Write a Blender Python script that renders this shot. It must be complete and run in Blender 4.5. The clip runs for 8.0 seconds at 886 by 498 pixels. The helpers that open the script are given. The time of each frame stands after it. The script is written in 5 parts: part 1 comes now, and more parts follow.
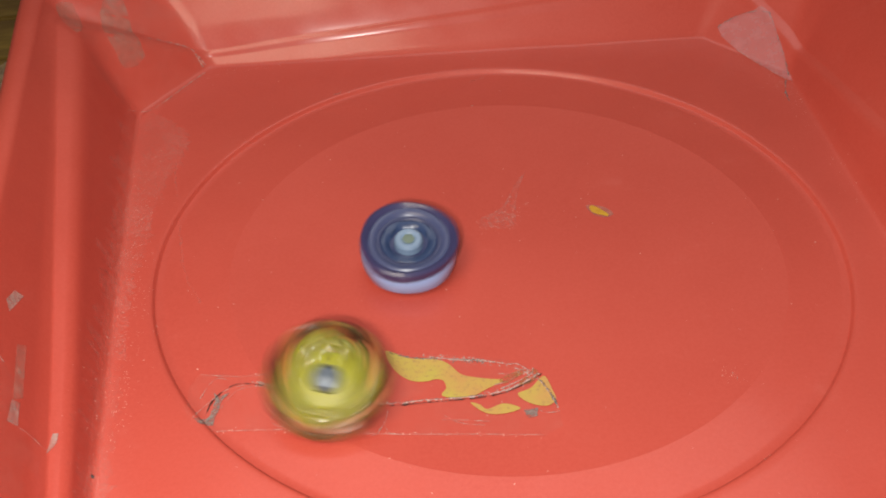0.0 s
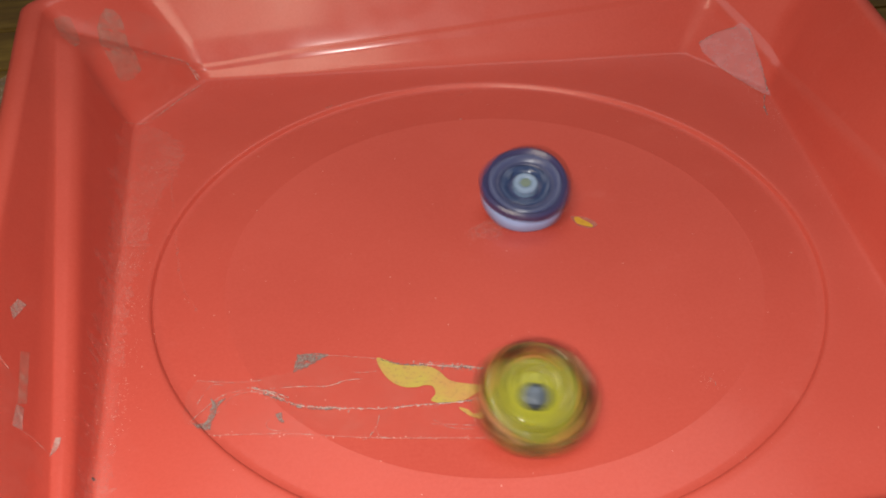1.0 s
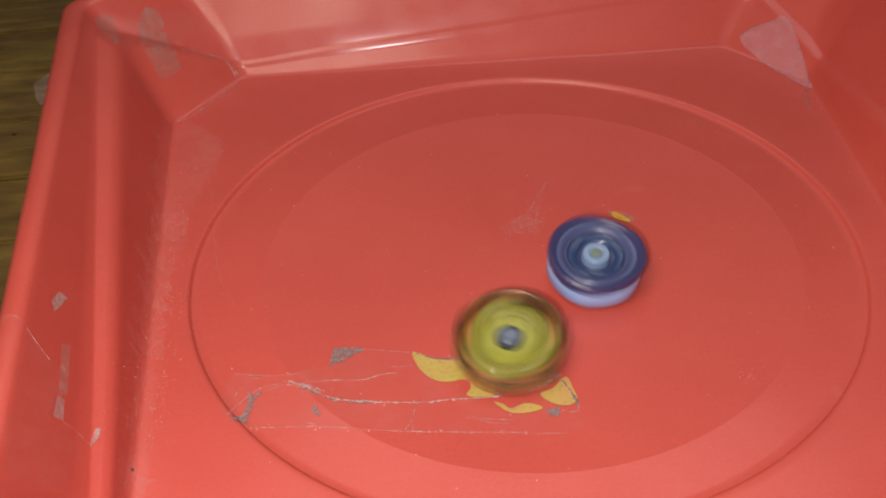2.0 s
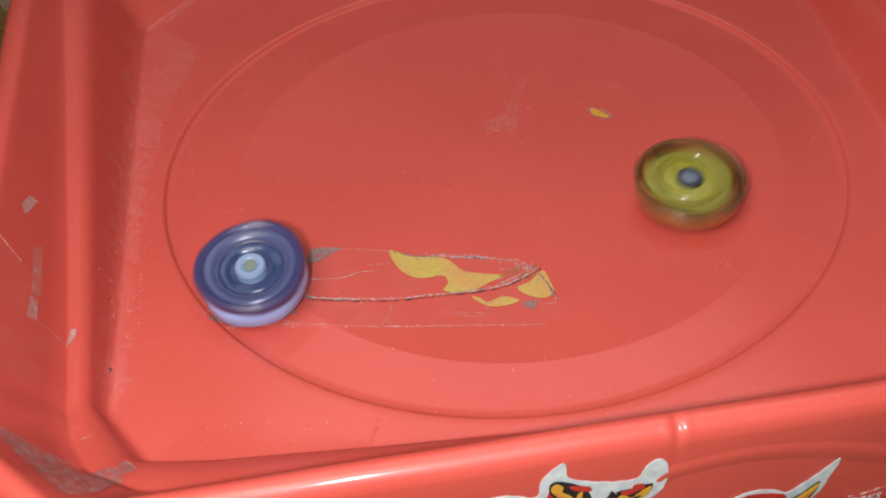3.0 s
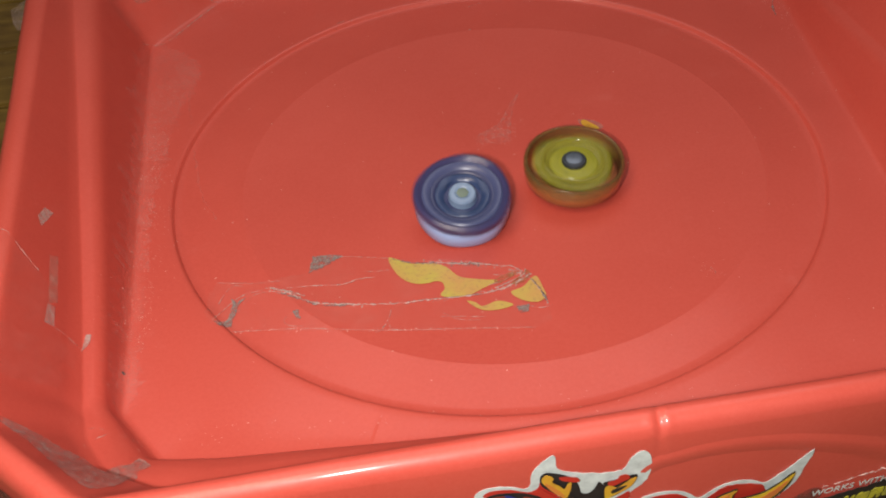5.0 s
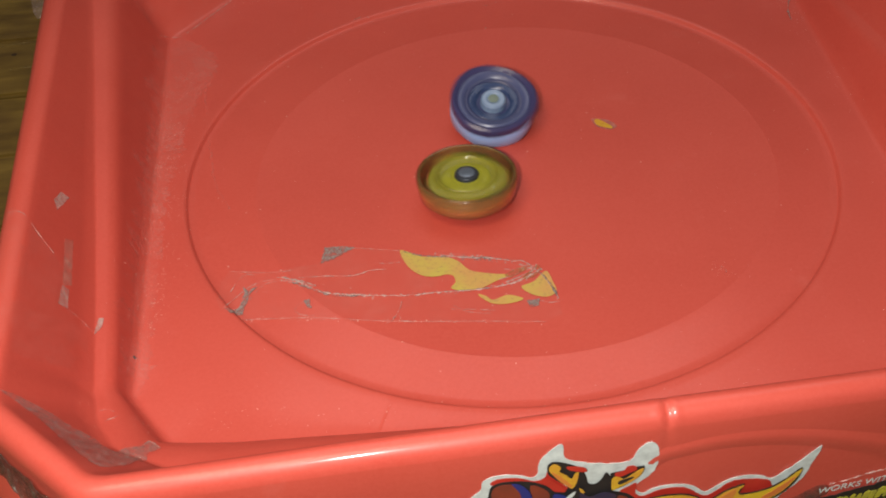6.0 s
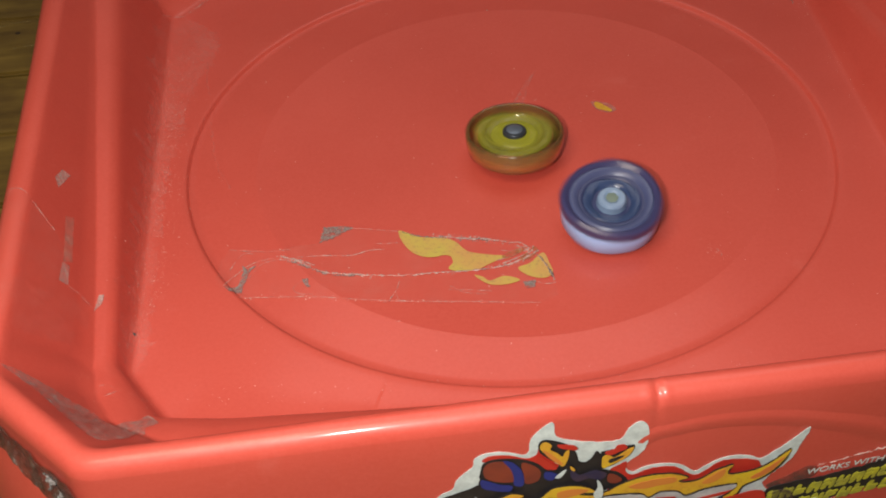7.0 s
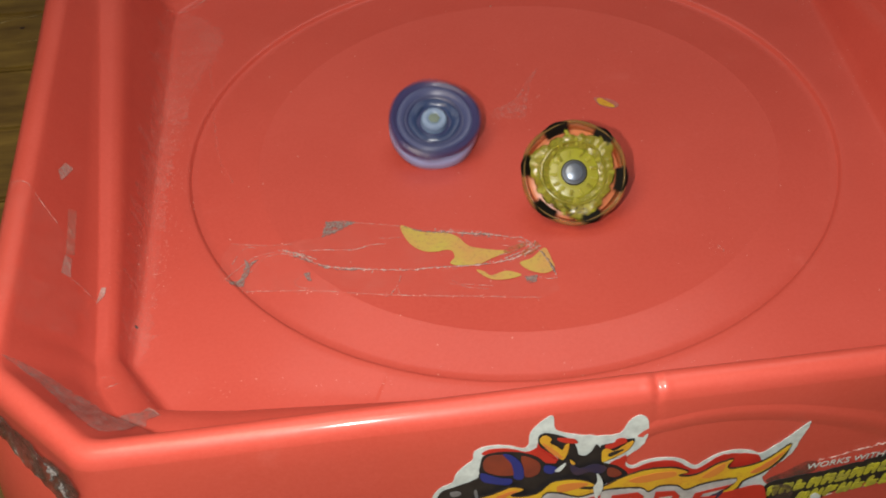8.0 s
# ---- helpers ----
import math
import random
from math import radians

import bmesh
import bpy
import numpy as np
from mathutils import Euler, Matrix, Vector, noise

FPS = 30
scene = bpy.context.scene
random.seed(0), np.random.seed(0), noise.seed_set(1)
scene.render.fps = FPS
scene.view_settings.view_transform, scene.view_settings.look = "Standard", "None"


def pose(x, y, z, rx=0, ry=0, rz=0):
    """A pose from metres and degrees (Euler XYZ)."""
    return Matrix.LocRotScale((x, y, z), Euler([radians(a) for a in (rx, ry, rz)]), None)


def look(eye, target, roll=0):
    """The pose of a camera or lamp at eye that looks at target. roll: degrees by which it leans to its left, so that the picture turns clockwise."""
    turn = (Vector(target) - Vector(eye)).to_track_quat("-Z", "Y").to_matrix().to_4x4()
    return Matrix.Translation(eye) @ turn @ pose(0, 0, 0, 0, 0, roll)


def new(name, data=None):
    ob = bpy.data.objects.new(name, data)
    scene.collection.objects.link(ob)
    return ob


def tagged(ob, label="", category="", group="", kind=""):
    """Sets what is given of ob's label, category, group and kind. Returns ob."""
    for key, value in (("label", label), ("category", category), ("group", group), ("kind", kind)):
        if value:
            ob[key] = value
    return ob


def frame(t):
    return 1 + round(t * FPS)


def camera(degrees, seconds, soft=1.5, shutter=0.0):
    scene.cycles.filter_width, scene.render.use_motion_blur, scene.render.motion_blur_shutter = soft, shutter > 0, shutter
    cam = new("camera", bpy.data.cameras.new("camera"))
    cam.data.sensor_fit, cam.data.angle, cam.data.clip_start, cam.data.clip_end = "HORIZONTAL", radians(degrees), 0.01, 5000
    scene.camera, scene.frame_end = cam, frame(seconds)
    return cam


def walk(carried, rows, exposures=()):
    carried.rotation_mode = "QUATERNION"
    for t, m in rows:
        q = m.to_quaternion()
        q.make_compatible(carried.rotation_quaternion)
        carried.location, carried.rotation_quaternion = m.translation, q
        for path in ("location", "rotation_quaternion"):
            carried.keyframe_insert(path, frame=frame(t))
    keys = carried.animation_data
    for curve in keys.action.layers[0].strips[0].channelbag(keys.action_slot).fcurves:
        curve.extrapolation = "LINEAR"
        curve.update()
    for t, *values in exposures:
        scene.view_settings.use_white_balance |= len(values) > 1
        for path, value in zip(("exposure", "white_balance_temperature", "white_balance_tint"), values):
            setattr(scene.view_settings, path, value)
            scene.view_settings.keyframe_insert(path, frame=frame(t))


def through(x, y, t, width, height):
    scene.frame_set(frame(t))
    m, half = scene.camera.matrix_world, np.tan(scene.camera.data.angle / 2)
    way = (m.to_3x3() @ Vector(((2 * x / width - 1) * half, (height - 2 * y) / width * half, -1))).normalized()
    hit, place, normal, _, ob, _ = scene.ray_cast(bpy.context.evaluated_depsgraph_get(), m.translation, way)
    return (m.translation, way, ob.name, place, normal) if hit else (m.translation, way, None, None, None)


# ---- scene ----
# ---- camera and its walk ----
cam = camera(48.9, 8.0, soft=1.9, shutter=0.36)


def view(x, y, z, yaw, pitch, roll):
    a, b = radians(yaw), radians(pitch)
    return look((x, y, z), (x - math.sin(a) * math.cos(b), y + math.cos(a) * math.cos(b), z + math.sin(b)), roll)


PATH = [
    (0, -0.0456, -0.3377, 0.2853, -3.57, -40.33, -2.65),
    (0.5, -0.0465, -0.3390, 0.2859, -3.91, -40.30, -2.34),
    (1, -0.0469, -0.3476, 0.2954, -4.53, -39.93, -1.96),
    (1.2, -0.0465, -0.3512, 0.2951, -4.11, -39.59, -2.52),
    (2.3, -0.0443, -0.3456, 0.2908, -0.71, -40.30, -4.40),
    (2.5, -0.0402, -0.3438, 0.2807, -0.89, -41.44, -5.34),
    (3, -0.0381, -0.3557, 0.2810, -1.35, -44.08, -5.28),
    (3.5, -0.0389, -0.3623, 0.2875, -1.66, -44.26, -5.45),
    (4, -0.0350, -0.3676, 0.2924, -1.55, -44.04, -5.90),
    (5.3, -0.0389, -0.3709, 0.2931, -1.24, -43.36, -5.39),
    (5.5, -0.0398, -0.3742, 0.2916, -0.86, -43.20, -5.39),
    (6, -0.0391, -0.3748, 0.2902, -0.79, -43.11, -4.79),
    (6.5, -0.0388, -0.3753, 0.2905, -0.55, -44.04, -4.70),
    (7, -0.0358, -0.3780, 0.2913, -0.22, -44.06, -4.66),
    (7.5, -0.0358, -0.3776, 0.2895, 0.00, -44.20, -4.72),
    (8, -0.0348, -0.3796, 0.2902, 0.15, -44.10, -4.68),
]
EXPOSURES = [(0, 0.14, 6450, 7), (1.2, 0.08, 6450, 8), (2.3, 0.02, 6050, 15), (3.0, 0.07, 5950, 14), (3.5, 0.02, 6050, 14), (4.2, 0.0, 6300, 13), (5.5, -0.04, 6500, 11), (8, -0.06, 6500, 9)]
walk(cam, [(r[0], view(*r[1:])) for r in PATH], EXPOSURES)

# ---- light: the phone's own lamp beside the lens, a warm lamp set above one side to brighten it, an added weak overhead fill ----
world = bpy.data.worlds.new("room_air")
scene.world = world
world.use_nodes = True
world.node_tree.nodes["Background"].inputs[0].default_value = (0.9, 0.85, 0.8, 1)
world.node_tree.nodes["Background"].inputs[1].default_value = 0.05


def lamp(name, eye, target, size, power, colour):
    data = bpy.data.lights.new(name, "AREA")
    data.shape, data.size, data.size_y = "RECTANGLE", size[0], size[1]
    data.energy, data.color = power, colour
    ob = new(name, data)
    ob.matrix_world = look(eye, target)
    return ob


lamp("phone_light", (-0.080, -0.372, 0.292), (-0.02, 0.0, 0.0), (0.010, 0.010), 1.52, (1.0, 0.95, 0.90))
# unseen; stands where it brightens the tray's left side
lamp("side_light", (-0.22, -0.32, 0.62), (-0.1, -0.1, 0), (0.30, 0.30), 2.3, (1.0, 0.82, 0.62))
# added fill, no lamp known up there; lifts the whole tray evenly
lamp("overhead_fill", (0.12, 0.60, 2.15), (0, 0, 0), (1.7, 1.7), 15.5, (1.0, 0.93, 0.90))

# ---- materials ----


def material(name, rough=0.5, metal=0.0):
    m = bpy.data.materials.new(name)
    m.use_nodes = True
    nt = m.node_tree
    b = nt.nodes["Principled BSDF"]
    b.inputs["Roughness"].default_value = rough
    b.inputs["Metallic"].default_value = metal
    return m, nt, b


def node(nt, kind, **values):
    n = nt.nodes.new(kind)
    for k, v in values.items():
        n.inputs[k].default_value = v
    return n


def place(nt, scale=(1, 1, 1)):
    c = nt.nodes.new("ShaderNodeTexCoord")
    m = nt.nodes.new("ShaderNodeMapping")
    m.inputs["Scale"].default_value = scale
    nt.links.new(c.outputs["Object"], m.inputs["Vector"])
    return m.outputs["Vector"]


def noise_tex(nt, vec, scale, detail=4.0, rough=0.55):
    n = node(nt, "ShaderNodeTexNoise", Scale=scale, Detail=detail, Roughness=rough)
    nt.links.new(vec, n.inputs["Vector"])
    return n.outputs["Fac"]


def ramp(nt, fac, stops):
    r = nt.nodes.new("ShaderNodeValToRGB")
    els = r.color_ramp.elements
    while len(els) < len(stops):
        els.new(0.5)
    for e, (p, c) in zip(els, stops):
        e.position, e.color = p, (c if len(c) == 4 else (*c, 1))
    nt.links.new(fac, r.inputs["Fac"])
    return r.outputs["Color"]


def mixed(nt, fac, a, b):
    m = nt.nodes.new("ShaderNodeMix")
    m.data_type = "RGBA"
    for sock, v in ((m.inputs[0], fac), (m.inputs[6], a), (m.inputs[7], b)):
        if isinstance(v, bpy.types.NodeSocket):
            nt.links.new(v, sock)
        else:
            sock.default_value = v
    return m.outputs[2]


def bump(nt, b, height, strength=0.3, distance=0.0005):
    n = node(nt, "ShaderNodeBump", Strength=strength, Distance=distance)
    nt.links.new(height, n.inputs["Height"])
    nt.links.new(n.outputs["Normal"], b.inputs["Normal"])


def grey(v):
    return (v, v, v, 1)


def red_plastic():
    m, nt, b = material("scuffed_red_plastic", 0.34)
    vec = place(nt)
    broad = noise_tex(nt, vec, 9, 3)
    fine = noise_tex(nt, vec, 260, 5, 0.7)
    mottle = noise_tex(nt, vec, 620, 3, 0.8)
    base = ramp(nt, broad, [(0.3, (0.515, 0.065, 0.043)), (0.7, (0.565, 0.079, 0.054))])
    scuff = ramp(nt, noise_tex(nt, place(nt, (1, 1, 1)), 34, 8, 0.75), [(0.60, (0, 0, 0)), (0.80, (1, 1, 1))])
    faint = nt.nodes.new("ShaderNodeMath")
    faint.operation = "MULTIPLY"
    faint.inputs[1].default_value = 0.16
    nt.links.new(scuff, faint.inputs[0])
    col = mixed(nt, faint.outputs[0], base, (0.78, 0.30, 0.26, 1))
    col = mixed(nt, ramp(nt, mottle, [(0.35, grey(0.0)), (0.75, grey(0.28))]), col, (0.66, 0.13, 0.095, 1))
    nt.links.new(col, b.inputs["Base Color"])
    rough = ramp(nt, noise_tex(nt, vec, 55, 5), [(0.3, grey(0.46)), (0.7, grey(0.60))])
    nt.links.new(rough, b.inputs["Roughness"])
    b.inputs["Coat Weight"].default_value = 0.36
    b.inputs["Coat Roughness"].default_value = 0.15
    bump(nt, b, fine, 0.05, 0.0002)
    return m


def plain(name, colour, rough=0.45, metal=0.0, second=None, scale=120, bumpy=0.0):
    m, nt, b = material(name, rough, metal)
    vec = place(nt)
    second = second or tuple(c * 0.82 for c in colour)
    f = noise_tex(nt, vec, scale, 5, 0.6)
    nt.links.new(ramp(nt, f, [(0.32, colour), (0.72, second)]), b.inputs["Base Color"])
    if bumpy:
        bump(nt, b, f, bumpy, 0.0003)
    return m


def clear_plastic(name, colour, rough=0.12, through=0.6):
    m, nt, b = material(name, rough)
    vec = place(nt)
    f = noise_tex(nt, vec, 150, 4)
    nt.links.new(ramp(nt, f, [(0.3, colour), (0.75, tuple(c * 0.85 for c in colour))]), b.inputs["Base Color"])
    b.inputs["Transmission Weight"].default_value = through
    b.inputs["IOR"].default_value = 1.3
    b.inputs["Coat Weight"].default_value = 0.6
    b.inputs["Coat Roughness"].default_value = 0.06
    return m


def film(name, tint, haze, cover=(0.35, 0.75), scale=90, rough=0.22, broken=0.0, low=0.55, crease=0.0004, specks=0.0):
    """Clear adhesive tape: mostly see-through, with milky dusty patches; specks paints glints as white spots."""
    m, nt, b = material(name, rough)
    vec = place(nt)
    f = noise_tex(nt, vec, scale, 8, 0.72)
    col = ramp(nt, noise_tex(nt, vec, scale * 3, 4), [(0.38, tuple(c * low for c in tint)), (0.68, tint)])
    if specks:
        # white spots in the colour stand in for glints on crinkled tape
        glints = ramp(nt, noise_tex(nt, vec, scale * 2.3, 6, 0.8), [(0.58, grey(0.0)), (0.66, grey(specks))])
        col = mixed(nt, glints, col, (0.86, 0.80, 0.77, 1))
    nt.links.new(col, b.inputs["Base Color"])
    lo, hi = haze
    a = ramp(nt, f, [(cover[0], grey(lo)), (cover[1], grey(hi))])
    patchy = ramp(nt, noise_tex(nt, vec, 42, 3), [(0.36, grey(1.0 - broken)), (0.60, grey(1.0))])
    prod = nt.nodes.new("ShaderNodeMath")
    prod.operation = "MULTIPLY"
    nt.links.new(a, prod.inputs[0])
    nt.links.new(patchy, prod.inputs[1])
    nt.links.new(prod.outputs[0], b.inputs["Alpha"])
    bump(nt, b, f, 0.5 if crease < 0.001 else 0.9, crease)
    return m


def wood():
    m, nt, b = material("worn_brown_wood", 0.5)
    info = nt.nodes.new("ShaderNodeObjectInfo")
    c = nt.nodes.new("ShaderNodeTexCoord")
    mp = nt.nodes.new("ShaderNodeMapping")
    mp.inputs["Scale"].default_value = (8, 42, 42)
    off = nt.nodes.new("ShaderNodeVectorMath")
    off.operation = "ADD"
    nt.links.new(c.outputs["Object"], off.inputs[0])
    nt.links.new(info.outputs["Random"], off.inputs[1])
    nt.links.new(off.outputs[0], mp.inputs["Vector"])
    g = noise_tex(nt, mp.outputs["Vector"], 2.4, 7, 0.65)
    grain = ramp(nt, g, [(0.28, (0.070, 0.040, 0.006)), (0.5, (0.155, 0.098, 0.016)), (0.75, (0.25, 0.165, 0.032))])
    stain = noise_tex(nt, off.outputs[0], 14, 4)
    col = mixed(nt, ramp(nt, stain, [(0.42, (0, 0, 0)), (0.72, (0.7, 0.7, 0.7))]), grain, (0.06, 0.028, 0.008, 1))
    nt.links.new(col, b.inputs["Base Color"])
    bump(nt, b, g, 0.3, 0.0006)
    return m


RED = red_plastic()
WOOD = wood()
PLASTER = plain("room_plaster", (0.42, 0.38, 0.33), 0.9, second=(0.36, 0.32, 0.28), scale=6)
DARK = plain("dim_concrete", (0.05, 0.045, 0.04), 0.9, scale=10)
TAPE = film("clear_tape", (0.80, 0.55, 0.48), (0.02, 0.09), (0.45, 0.8), 70)
DUSTY = film("dusty_tape", (0.54, 0.41, 0.38), (0.08, 0.72), (0.36, 0.66), 340, 0.12, 0.45, 0.5, 0.0018, 0.95)
SCUFFS = film("white_scuffs", (0.84, 0.50, 0.45), (0.0, 0.34), (0.40, 0.80), 700, 0.6, 0.75, 0.9)
SCRAPE = film("pale_scrape", (0.84, 0.56, 0.52), (0.0, 0.60), (0.44, 0.74), 420, 0.6, 0.8)
FAINT = film("faint_dusty_tape", (0.60, 0.40, 0.33), (0.06, 0.46), (0.30, 0.7), 140, 0.3, 0.3, 0.7)
CRUMPLED = film("crumpled_dark_tape", (0.13, 0.085, 0.07), (0.35, 0.90), (0.35, 0.62), 150, 0.06, 0.0, 0.4, 0.003, 0.5)
SCRAP = film("pale_tape_scrap", (0.60, 0.44, 0.40), (0.25, 0.72), (0.34, 0.62), 300, 0.25, 0.3, 0.75)
FADED = film("faded_orange_print", (0.60, 0.27, 0.10), (0.05, 0.85), (0.40, 0.62), 260, 0.45, 0.5)
GREYDIRT = film("grey_adhesive_dirt", (0.36, 0.31, 0.29), (0.06, 0.85), (0.34, 0.56), 420, 0.6)
PALEDIRT = film("pale_torn_edge", (0.78, 0.54, 0.49), (0.15, 0.95), (0.36, 0.62), 420, 0.35, 0.35, 0.75)
PINKTAPE = film("pinkish_tape", (0.86, 0.44, 0.47), (0.28, 0.48), (0.35, 0.75), 90, 0.3, 0.0, 0.85)
# pale glossy grey, painted in for glints on tape creases and crack edges
GLINT = film("painted_glint", (0.62, 0.58, 0.56), (0.15, 0.95), (0.40, 0.60), 700, 0.08, 0.0, 0.5, 0.002)
SPECK = plain("pale_dust", (0.78, 0.42, 0.36), 0.7)


def worn_print(name, colour, second, spot):
    """Printed colour with a drift of hue and small rubbed spots."""
    m, nt, b = material(name, 0.38)
    vec = place(nt)
    col = ramp(nt, noise_tex(nt, vec, 45, 3), [(0.38, colour), (0.62, second)])
    wear = ramp(nt, noise_tex(nt, vec, 480, 6, 0.75), [(0.52, grey(0.0)), (0.68, grey(0.8))])
    nt.links.new(mixed(nt, wear, col, spot), b.inputs["Base Color"])
    return m


YELLOW = worn_print("yellow_print", (0.52, 0.42, 0.085), (0.56, 0.32, 0.10), (0.36, 0.19, 0.10, 1))
# near-black for the shade in the tape's open gaps
GAP_SHADE = plain("gap_shade", (0.06, 0.02, 0.015), 0.7)
FLAME = worn_print("flame_print", (0.62, 0.43, 0.025), (0.60, 0.31, 0.03), (0.45, 0.20, 0.03, 1))
ORANGE = plain("orange_print", (0.60, 0.22, 0.04), 0.42, second=(0.55, 0.16, 0.04), scale=60)
WHITE = plain("worn_white_paper", (0.64, 0.72, 0.70), 0.4, second=(0.42, 0.48, 0.47), scale=260)
BLACK = plain("black_print", (0.010, 0.008, 0.009), 0.6, second=(0.022, 0.019, 0.019), scale=220)
NAVYINK = plain("navy_print", (0.015, 0.017, 0.06), 0.55, second=(0.05, 0.03, 0.05), scale=180)
BLUEINK = plain("blue_print", (0.02, 0.03, 0.20), 0.5)
BROWNINK = plain("russet_print", (0.22, 0.04, 0.02), 0.5, second=(0.14, 0.03, 0.02), scale=90)
REDINK = plain("red_print", (0.50, 0.032, 0.02), 0.45)
GREYINK = plain("silver_print", (0.50, 0.51, 0.50), 0.35, second=(0.30, 0.30, 0.31), scale=160)
STEELINK = plain("dark_steel_print", (0.20, 0.21, 0.22), 0.35, second=(0.09, 0.09, 0.10), scale=300)
SMUDGE = film("brown_glue_smear", (0.13, 0.085, 0.07), (0.15, 0.8), (0.36, 0.62), 260, 0.6)
LIME = plain("yellow_green_print", (0.52, 0.50, 0.03), 0.35, second=(0.25, 0.24, 0.05), scale=260)

# ---- mesh helpers ----


def mesh_of(name, verts, faces, mat, smooth=True):
    me = bpy.data.meshes.new(name)
    me.from_pydata([tuple(v) for v in verts], [], faces)
    me.materials.append(mat)
    me.polygons.foreach_set("use_smooth", [smooth] * len(me.polygons))
    me.update()
    return me


def part(name, me, parent, label=""):
    ob = new(name, me)
    ob.parent = parent
    return tagged(ob, label)


def smooth_by_angle(me, degrees):
    bm = bmesh.new()
    bm.from_mesh(me)
    for e in bm.edges:
        if len(e.link_faces) == 2 and e.calc_face_angle(0) > radians(degrees):
            e.smooth = False
    bm.to_mesh(me)
    bm.free()
    return me


def lathe(profile, steps, mat, name, wave=None, sharp=35):
    """Turned solid: profile of (radius, height); wave(angle, k) scales the radius of ring k."""
    verts, faces = [], []
    for i in range(steps):
        a = 2 * math.pi * i / steps
        for k, (r, z) in enumerate(profile):
            s = wave(a, k) if wave else 1
            verts.append((r * s * math.cos(a), r * s * math.sin(a), z))
    n = len(profile)
    for i in range(steps):
        j = (i + 1) % steps
        for k in range(n - 1):
            faces.append((i * n + k, j * n + k, j * n + k + 1, i * n + k + 1))
    me = mesh_of(name, verts, faces, mat)
    bm = bmesh.new()
    bm.from_mesh(me)
    bmesh.ops.remove_doubles(bm, verts=bm.verts, dist=1e-6)
    bmesh.ops.recalc_face_normals(bm, faces=bm.faces)
    bm.to_mesh(me)
    bm.free()
    return smooth_by_angle(me, sharp)


def spline(points, closed=True, steps=4):
    """Smooth curve through control points."""
    n, out = len(points), []
    for i in range(n if closed else n - 1):
        p = [points[(i + k) % n] if closed else points[min(max(i + k, 0), n - 1)] for k in (-1, 0, 1, 2)]
        for s in range(steps):
            t = s / steps
            out.append(tuple(0.5 * (2 * b + (c - a) * t + (2 * a - 5 * b + 4 * c - d) * t * t + (3 * b - a - 3 * c + d) * t ** 3)
                             for a, b, c, d in zip(*p)))
    if not closed:
        out.append(tuple(points[-1]))
    return out


def ragged(outline, amount):
    """The outline with a torn, uneven edge."""
    out = []
    for i, (a, b) in enumerate(zip(outline, outline[1:] + outline[:1])):
        out.append(a)
        n = int(math.dist(a, b) / 0.0011)
        for k in range(1, n):
            out.append((a[0] + (b[0] - a[0]) * k / n + random.gauss(0, amount), a[1] + (b[1] - a[1]) * k / n + random.gauss(0, amount)))
    return out


def patch(name, outline, mat, thick, to_world, cell=0.004, lift=0.0):
    """Thin sheet with an outline in its own plane, laid on a surface by to_world(u, v, height)."""
    bm = bmesh.new()
    vs = [bm.verts.new((u, v, 0)) for u, v in outline]
    edges = [bm.edges.new((vs[i], vs[(i + 1) % len(vs)])) for i in range(len(vs))]
    bmesh.ops.triangle_fill(bm, use_beauty=True, edges=edges)
    if cell:
        us, ws = [o[0] for o in outline], [o[1] for o in outline]
        for axis, lo, hi in ((0, min(us), max(us)), (1, min(ws), max(ws))):
            k = lo + cell
            while k < hi:
                co = (k, 0, 0) if axis == 0 else (0, k, 0)
                no = (1, 0, 0) if axis == 0 else (0, 1, 0)
                bmesh.ops.bisect_plane(bm, geom=bm.verts[:] + bm.edges[:] + bm.faces[:], plane_co=co, plane_no=no)
                k += cell
    bmesh.ops.recalc_face_normals(bm, faces=bm.faces)
    if bm.faces and sum(f.normal.z for f in bm.faces) < 0:
        bmesh.ops.reverse_faces(bm, faces=bm.faces)
    rim = [e for e in bm.edges if e.is_boundary]
    top = {v: v.co.copy() for v in bm.verts}
    low = {}
    for e in rim:
        for v in e.verts:
            if v not in low:
                low[v] = bm.verts.new((v.co.x, v.co.y, -1))
    for e in rim:
        f = e.link_faces[0]
        a, b = e.verts
        loop = [l for l in f.loops if l.edge == e][0]
        a, b = loop.vert, loop.link_loop_next.vert
        bm.faces.new((b, a, low[a], low[b]))
    for v in bm.verts:
        h = lift if v.co.z < -0.5 else lift + thick
        v.co = to_world(v.co.x, v.co.y, h)
    me = bpy.data.meshes.new(name)
    bm.to_mesh(me)
    bm.free()
    me.materials.append(mat)
    return me


